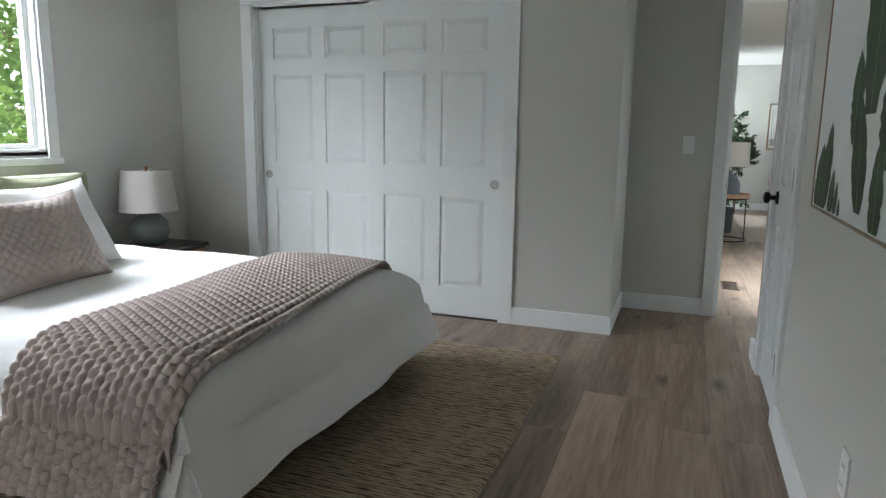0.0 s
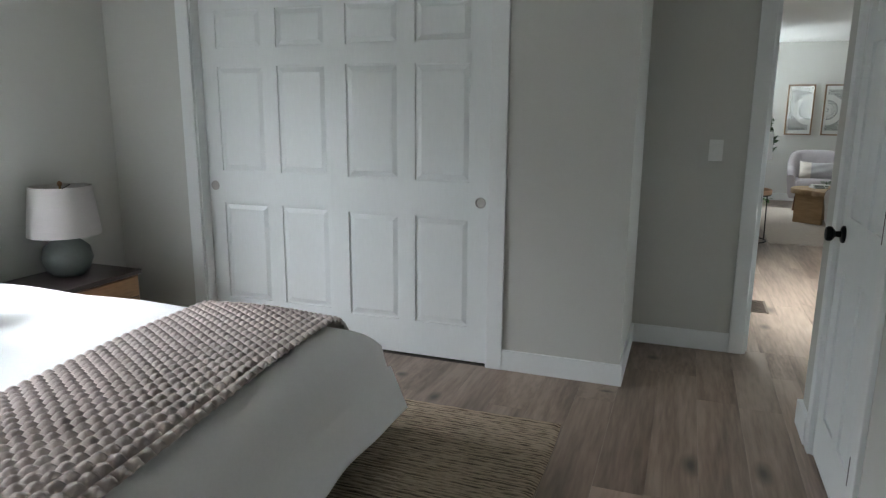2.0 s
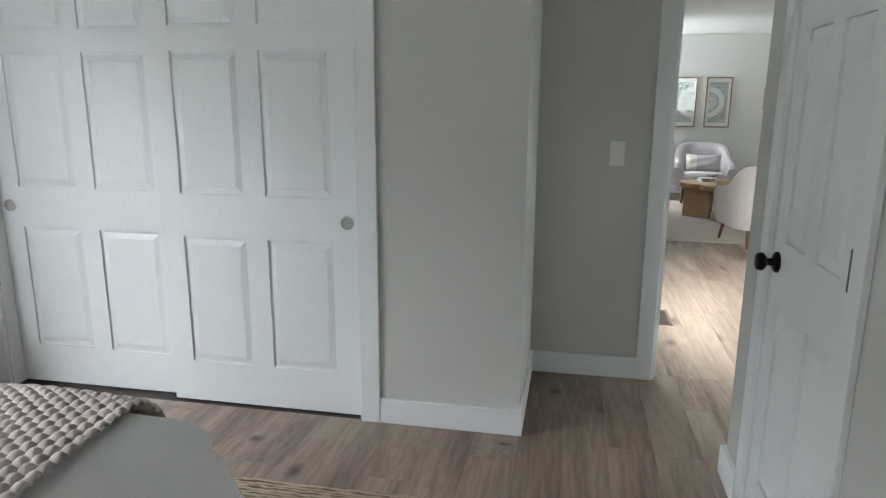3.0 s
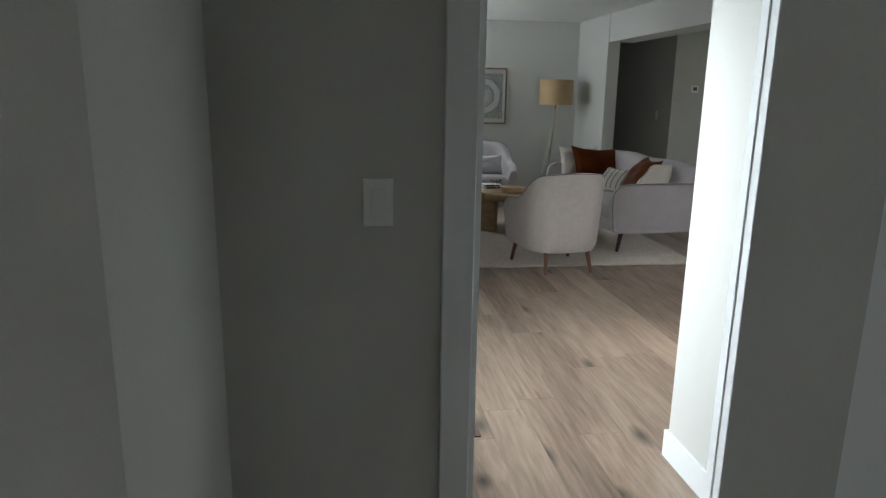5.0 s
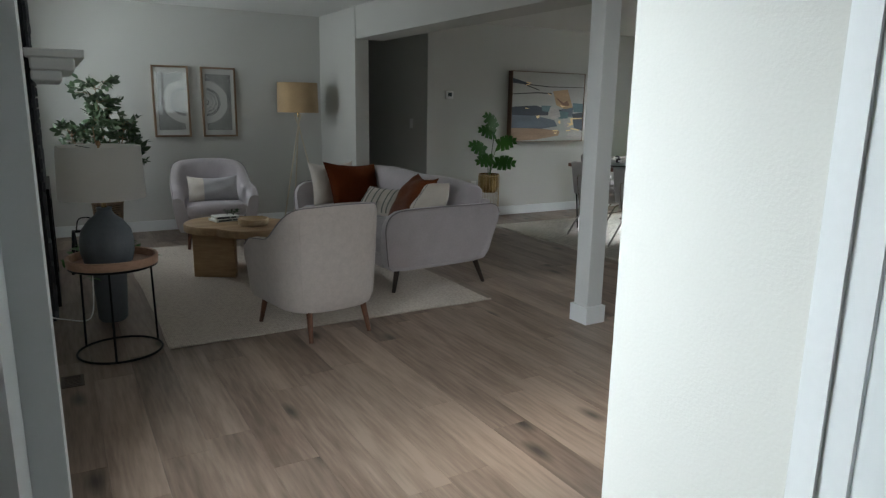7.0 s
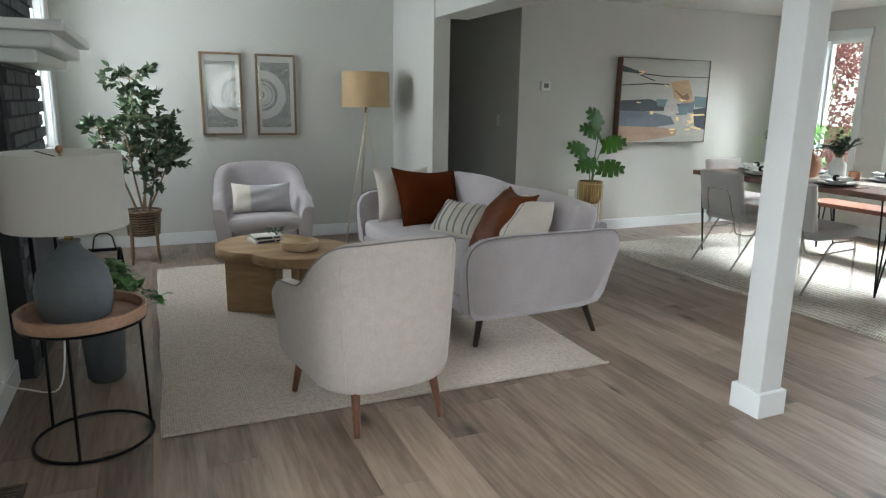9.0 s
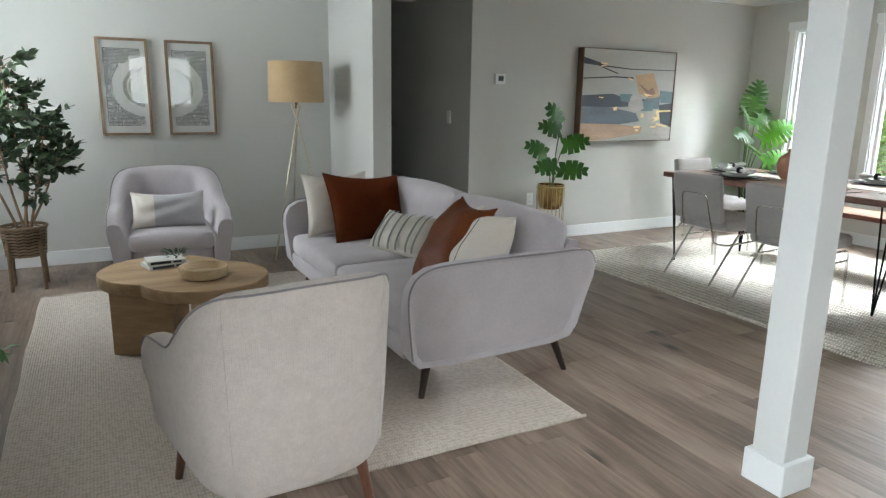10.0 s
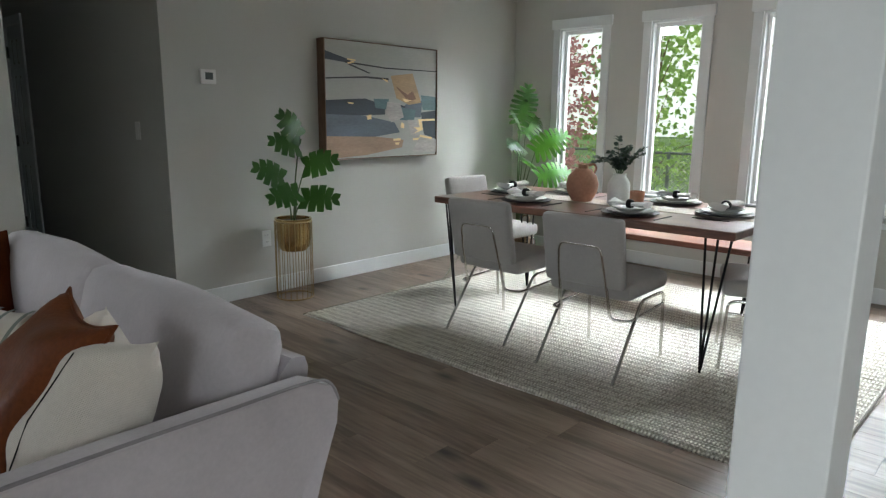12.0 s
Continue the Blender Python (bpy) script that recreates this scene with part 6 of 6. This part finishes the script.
def place_setting(x, y, turn):
    m = pose(x, y, TOP, 0, 0, turn)
    st = thing("place_setting", m, "stack of dark charger, pale plate and bowl with a ringed napkin", "tableware", "place settings")
    part("charger", lathe(bmesh.new(), [(0.09, 0.001), (0.10, 0.004), (0.152, 0.012), (0.155, 0.016), (0.150, 0.017), (0.1, 0.009), (0.01, 0.009)], 40), M_CHARGER, st, "matte black charger", True)
    part("plate", lathe(bmesh.new(), [(0.07, 0.010), (0.08, 0.013), (0.124, 0.024), (0.126, 0.028), (0.12, 0.028), (0.08, 0.019), (0.01, 0.018)], 40), M_PLATE, st, "pale stoneware plate", True)
    part("bowl", lathe(bmesh.new(), [(0.045, 0.019), (0.06, 0.022), (0.092, 0.040), (0.094, 0.044), (0.088, 0.043), (0.055, 0.028), (0.01, 0.027)], 36), M_PLATE, st, "pale shallow bowl", True)
    bm = bmesh.new()
    rnd = random.Random(int(x * 50 + y * 31))
    rings = []
    for k in range(13):
        u = -1 + k / 6
        r = 0.012 + 0.030 * abs(u) ** 1.3
        rings.append([bm.verts.new((u * 0.105, r * 1.25 * math.cos(a) * (1 + 0.22 * math.sin(3 * a + k)), 0.058 + r * 0.5 * math.sin(a) * (1 + 0.3 * math.sin(2 * a + k * 0.7)))) for a in [2 * math.pi * i / 14 for i in range(14)]])
    ring_faces(bm, rings)
    bm.faces.new(rings[0])
    bm.faces.new(rings[-1][::-1])
    part("napkin", bm, M_NAPKIN, st, "white cloth napkin", True)
    bm = bmesh.new()
    tube(bm, [(0.0, 0.022 * math.cos(a * 0.393), 0.058 + 0.02 * math.sin(a * 0.393)) for a in range(16)], 0.006, 6, closed=True)
    for v in bm.verts:
        v.co.x *= 2.6
    part("napkin_ring", bm, M_BLACK, st, "black napkin ring", True)
    fork = part("fork", boxes((-0.215, -0.205, -0.10, 0.02, 0.001, 0.004), (-0.219, -0.201, 0.02, 0.045, 0.001, 0.004), bevel=0.001), M_CHARGER, st, "dark metal fork")
    for k in range(4):
        part("tine", boxes((-0.218 + 0.0048 * k, -0.2155 + 0.0048 * k, 0.045, 0.09, 0.001, 0.0035)), M_CHARGER, fork)
    part("knife", boxes((0.185, 0.197, -0.11, 0.10, 0.001, 0.004), bevel=0.001), M_CHARGER, st, "dark metal knife")
    return st


for x, y, a in ((6.14, 10.88, -90), (6.12, 10.18, -90), (6.46, 11.22, 180), (6.46, 9.80, 0), (6.74, 10.90, 90), (6.74, 10.20, 90)):
    place_setting(x, y, a)

jug = thing("jug", pose(6.42, 10.66, TOP + 0.003), "round terracotta jug with a small loop handle", "jug")
part("body", lathe(bmesh.new(), [(0.05, 0), (0.062, 0.005), (0.092, 0.06), (0.098, 0.105), (0.085, 0.155), (0.05, 0.19), (0.03, 0.2), (0.028, 0.222), (0.036, 0.228), (0.026, 0.23), (0.022, 0.2), (0.01, 0.19)], 36), M_TERRA, jug, "", True)
part("handle", tube(bmesh.new(), smooth_line([(0.03, -0.02, 0.215), (0.055, -0.04, 0.225), (0.068, -0.05, 0.2), (0.058, -0.045, 0.17)], 4), 0.0075, 8), M_TERRA, jug, "", True)
vase = thing("vase", pose(6.47, 10.44, TOP + 0.003), "white ceramic bottle vase holding eucalyptus stems", "vase")
part("body", lathe(bmesh.new(), [(0.06, 0), (0.066, 0.005), (0.066, 0.12), (0.055, 0.14), (0.038, 0.165), (0.04, 0.18), (0.032, 0.18), (0.03, 0.16), (0.01, 0.15)], 32), M_WVASE, vase, "", True)
sb, lb = bmesh.new(), bmesh.new()
rnd = random.Random(21)
for k in range(13):
    a, lean = rnd.uniform(0, 6.28), rnd.uniform(0.03, 0.17)
    top = rnd.uniform(0.27, 0.42) - lean * 0.5
    ln = smooth_line([(0, 0, 0.15), (lean * 0.35 * math.cos(a), lean * 0.35 * math.sin(a), 0.24), (lean * math.cos(a), lean * math.sin(a), top)], 6)
    tube(sb, ln, 0.0022, 5, 0.0012)
    for p in ln[4:]:
        for sgn in (-1, 1):
            d = Vector((math.cos(a + sgn * 1.5), math.sin(a + sgn * 1.5), rnd.uniform(-0.2, 0.5))).normalized()
            blade(lb, p, p + d * 0.034, 0.013, 0.003, n=4, normal=Vector((rnd.gauss(0, 1), rnd.gauss(0, 1), 1)).normalized())
part("stem", sb, M_STEM, vase)
f = part("foliage", lb, M_EUC, vase, "grey-green eucalyptus leaves", True)
f["kind"] = "stuff"
cup = thing("cup", pose(6.63, 10.40, TOP), "small brown stoneware cup on the table", "cup")
part("body", lathe(bmesh.new(), [(0.035, 0), (0.042, 0.004), (0.045, 0.05), (0.046, 0.068), (0.042, 0.068), (0.04, 0.01), (0.01, 0.009)], 28), M_TERRA, cup, "", True)

palm = thing("potted_palm", pose(7.86, 12.22, 0), "tall split-leaf philodendron in a wicker basket in the corner", "plant")
bm = bmesh.new()
for k in range(12):
    r = 0.14 + 0.02 * math.sin(k / 11 * math.pi)
    tube(bm, [(r * math.cos(a * math.pi / 12), r * math.sin(a * math.pi / 12), 0.012 + 0.023 * k + 0.003 * (-1) ** a) for a in range(24)], 0.0115, 6, closed=True)
part("basket", bm, M_WICKER, palm, "round woven wicker basket", True)
for s in (-1, 1):
    part("handle", tube(bmesh.new(), smooth_line([(s * 0.14, -0.05, 0.27), (s * 0.15, -0.03, 0.33), (s * 0.15, 0.03, 0.33), (s * 0.14, 0.05, 0.27)], 4), 0.008, 6), M_WICKER, palm, "", True)
part("soil", lathe(bmesh.new(), [(0.12, 0.2), (0.135, 0.25), (0.02, 0.255)], 20), M_SOIL, palm)
sb = bmesh.new()
# right-hand leaves take the lighter green to look lit from the window
for bx, by, bz, tx, ty, tz, size, material in ((-0.02, -0.02, 1.22, 0.06, -0.2, 1.0, 0.34, M_MON), (-0.12, -0.08, 1.15, -0.9, -0.4, 0.45, 0.30, M_MON), (-0.10, -0.10, 1.0, -1.0, -0.3, -0.05, 0.30, M_MON),
                                               (0.05, -0.15, 0.95, 0.75, -0.5, 0.45, 0.36, M_PALM_BACKLIT), (0.05, -0.20, 0.72, 0.9, -0.5, 0.12, 0.34, M_PALM_BACKLIT), (-0.06, -0.14, 0.84, -0.6, -0.5, 0.1, 0.24, M_MON),
                                               (0.10, 0.0, 1.1, 0.7, 0.1, 0.5, 0.28, M_PALM_BACKLIT), (-0.12, -0.1, 0.66, -0.9, -0.5, -0.1, 0.25, M_MON), (0.02, -0.2, 0.55, 0.1, -1.0, -0.1, 0.26, M_PALM_BACKLIT)):
    split_leaf(palm, (bx, by, bz), (tx, ty, tz), size, (-0.35, -0.75, 0.6), material, 9, 0.40, 0.8, 0.75, 0.14)
    tube(sb, smooth_line([(bx * 0.1, by * 0.1, 0.24), (bx * 0.4, by * 0.4, (0.24 + bz) / 2), (bx, by, bz)], 5), 0.0075, 6, 0.004)
part("stem", sb, M_STEM, palm, "", True)

# ---- garden outside the windows ----
M_HEDGE = glow_through(mat("hedge_leaf", (0.12, 0.22, 0.05), 0.6, 0, 3, 0.4, rand=0.2), 0.5, (0.45, 0.64, 0.24))
M_MAPLE = glow_through(mat("red_maple_leaf", (0.36, 0.16, 0.155), 0.6, 0, 3, 0.4), 0.55, (0.72, 0.38, 0.38))
M_SPRING = glow_through(mat("spring_leaf", (0.24, 0.38, 0.10), 0.6, 0, 3, 0.35), 0.55, (0.62, 0.82, 0.32))
M_WIREF = mat("galvanised_wire", (0.32, 0.33, 0.33), 0.5, 0.7, 10, 0.15)


def garden_tree(name, x, y, height, spread, leafmat, label, seed, count=1500, leaf=0.10, low=0.35):
    t = thing(name, pose(x, y, -0.5), label, "tree")
    rnd = random.Random(seed)
    wb, lb = bmesh.new(), bmesh.new()
    tube(wb, smooth_line([(0, 0, 0), (0.05, 0.03, height * 0.3), (-0.03, 0.05, height * 0.6), (0.02, 0, height * 0.95)], 5), 0.045, 8, 0.01)
    clumps = []
    for k in range(22):
        z = height * (low + (1 - low) * rnd.random() ** 1.2)
        a = rnd.uniform(0, 6.28)
        reach = spread * rnd.uniform(0.35, 1.0) * (1.15 - 0.6 * (z / height))
        e = Vector((reach * math.cos(a), reach * math.sin(a), z + rnd.uniform(-0.1, 0.3)))
        tube(wb, [Vector((0, 0, z * 0.75)), e.lerp(Vector((0, 0, z)), 0.5), e], 0.010, 5, 0.004)
        clumps.append(e)
        clumps.append(e.lerp(Vector((0, 0, z)), 0.45))
    for _ in range(count):
        c = clumps[rnd.randrange(len(clumps))]
        p = c + Vector((rnd.gauss(0, 0.24), rnd.gauss(0, 0.24), rnd.gauss(0, 0.2))) * spread * 0.6
        d = Vector((rnd.gauss(0, 1), rnd.gauss(0, 1), rnd.gauss(-0.3, 0.7))).normalized()
        s = leaf * rnd.uniform(0.7, 1.3)
        blade(lb, p, p + d * s, s * 0.33, s * 0.1, n=3, normal=Vector((rnd.gauss(0, 1), rnd.gauss(0, 1), rnd.gauss(0, 1))).normalized())
    part("trunk", wb, M_BARK, t, "", True)
    cr = part("crown", lb, leafmat, t)
    cr["kind"] = "stuff"
    return t


garden_tree("maple_tree", 10.9, 14.0, 3.6, 1.0, M_MAPLE, "red-leaved maple in the garden", 41, 3300, 0.065, 0.2)
garden_tree("garden_tree", 12.6, 13.2, 3.8, 1.3, M_SPRING, "bright green garden tree", 42, 1700, 0.11, 0.15)
garden_tree("garden_tree", 13.4, 11.4, 3.6, 1.3, M_SPRING, "bright green garden tree", 43, 1700, 0.11, 0.15)
garden_tree("garden_tree", 15.5, 15.5, 4.6, 1.8, M_HEDGE, "tall leafy garden tree beyond the fence", 44, 700, 0.13, 0.15)
garden_tree("garden_tree", 15.8, 10.0, 4.6, 1.8, M_HEDGE, "tall leafy garden tree beyond the fence", 45, 600, 0.13, 0.15)
garden_tree("shrub", 10.6, 12.6, 1.5, 0.7, M_HEDGE, "low green shrub under the windows", 46, 1200, 0.09, 0.1)
garden_tree("shrub", 10.8, 15.4, 1.6, 0.8, M_HEDGE, "low green shrub under the windows", 47, 1200, 0.09, 0.1)
garden_tree("garden_tree", -6.2, 5.2, 3.4, 1.4, M_SPRING, "bright green hedge tree outside the bedroom window", 48, 3000, 0.09, 0.1)
garden_tree("garden_tree", -7.4, 7.6, 5.2, 1.9, M_HEDGE, "tall dark green tree outside the bedroom window", 49, 2800, 0.15, 0.15)
garden_tree("garden_tree", -5.2, 6.4, 2.2, 1.0, M_SPRING, "bright green hedge tree outside the bedroom window", 50, 1800, 0.08, 0.1)
garden_tree("garden_tree", -3.0, 14.6, 3.6, 1.5, M_HEDGE, "leafy tree outside the living room window", 51, 1800, 0.13, 0.15)
garden_tree("garden_tree", 3.6, 1.2, 3.8, 1.6, M_SPRING, "leafy tree outside the kitchen window", 52, 1800, 0.13, 0.15)
fence = thing("chain_link_fence", pose(11.9, 12.6, -0.5), "grey chain-link fence in the garden", "fence")
for k in range(5):
    part("fence_post", tube(bmesh.new(), [(0, -4 + 2 * k, 0), (0, -4 + 2 * k, 1.3)], 0.025, 8), M_WIREF, fence)
part("rail", tube(bmesh.new(), [(0, -4, 1.28), (0, 4, 1.28)], 0.018, 8), M_WIREF, fence)
bm = bmesh.new()
for k in range(-16, 100):
    for s in (1, -1):
        y0 = -4 + 0.08 * k
        a, b = (0, y0, 0), (0, y0 + s * 1.26, 1.26)
        if -4 <= y0 <= 4 and -4 <= b[1] <= 4:
            tube(bm, [a, b], 0.003, 3)
mesh_part = part("wire_mesh", bm, M_WIREF, fence)
mesh_part["kind"] = "stuff"


# bright overcast distance beyond the garden
M_HAZE = bpy.data.materials.new("overcast_distance")
M_HAZE.use_nodes = True
hz = M_HAZE.node_tree.nodes["Principled BSDF"]
hz.inputs["Base Color"].default_value = (0.8, 0.82, 0.8, 1)
hz.inputs["Emission Color"].default_value = (0.93, 1.0, 0.93, 1)
hz.inputs["Emission Strength"].default_value = 1.7
for bx in (-56, 64):
    structure("backdrop", boxes((bx, bx + 0.3, -40, 62, -0.6, 34)), M_HAZE, "bright white overcast sky in the distance", "sky")

lay(f_bed, X_BL, X_CO, Y_BB, Y_CL, 1)
lay(f_bed, X_CO, X_BR + 0.06, Y_BB, Y_RE + T / 2, 2)
lay(f_bed, X_BR + 0.06, X_HE, Y_BR - 0.02, Y_RE + T / 2, 3)
lay(f_liv, 0.6, X_WI, Y_RE + T / 2, Y_PA, 4)
lay(f_liv, 0.6, 4.9, Y_PA, Y_PI + 0.02, 5)
lay(f_liv, 3.79, 4.9, Y_PI + 0.02, 15.7, 6)
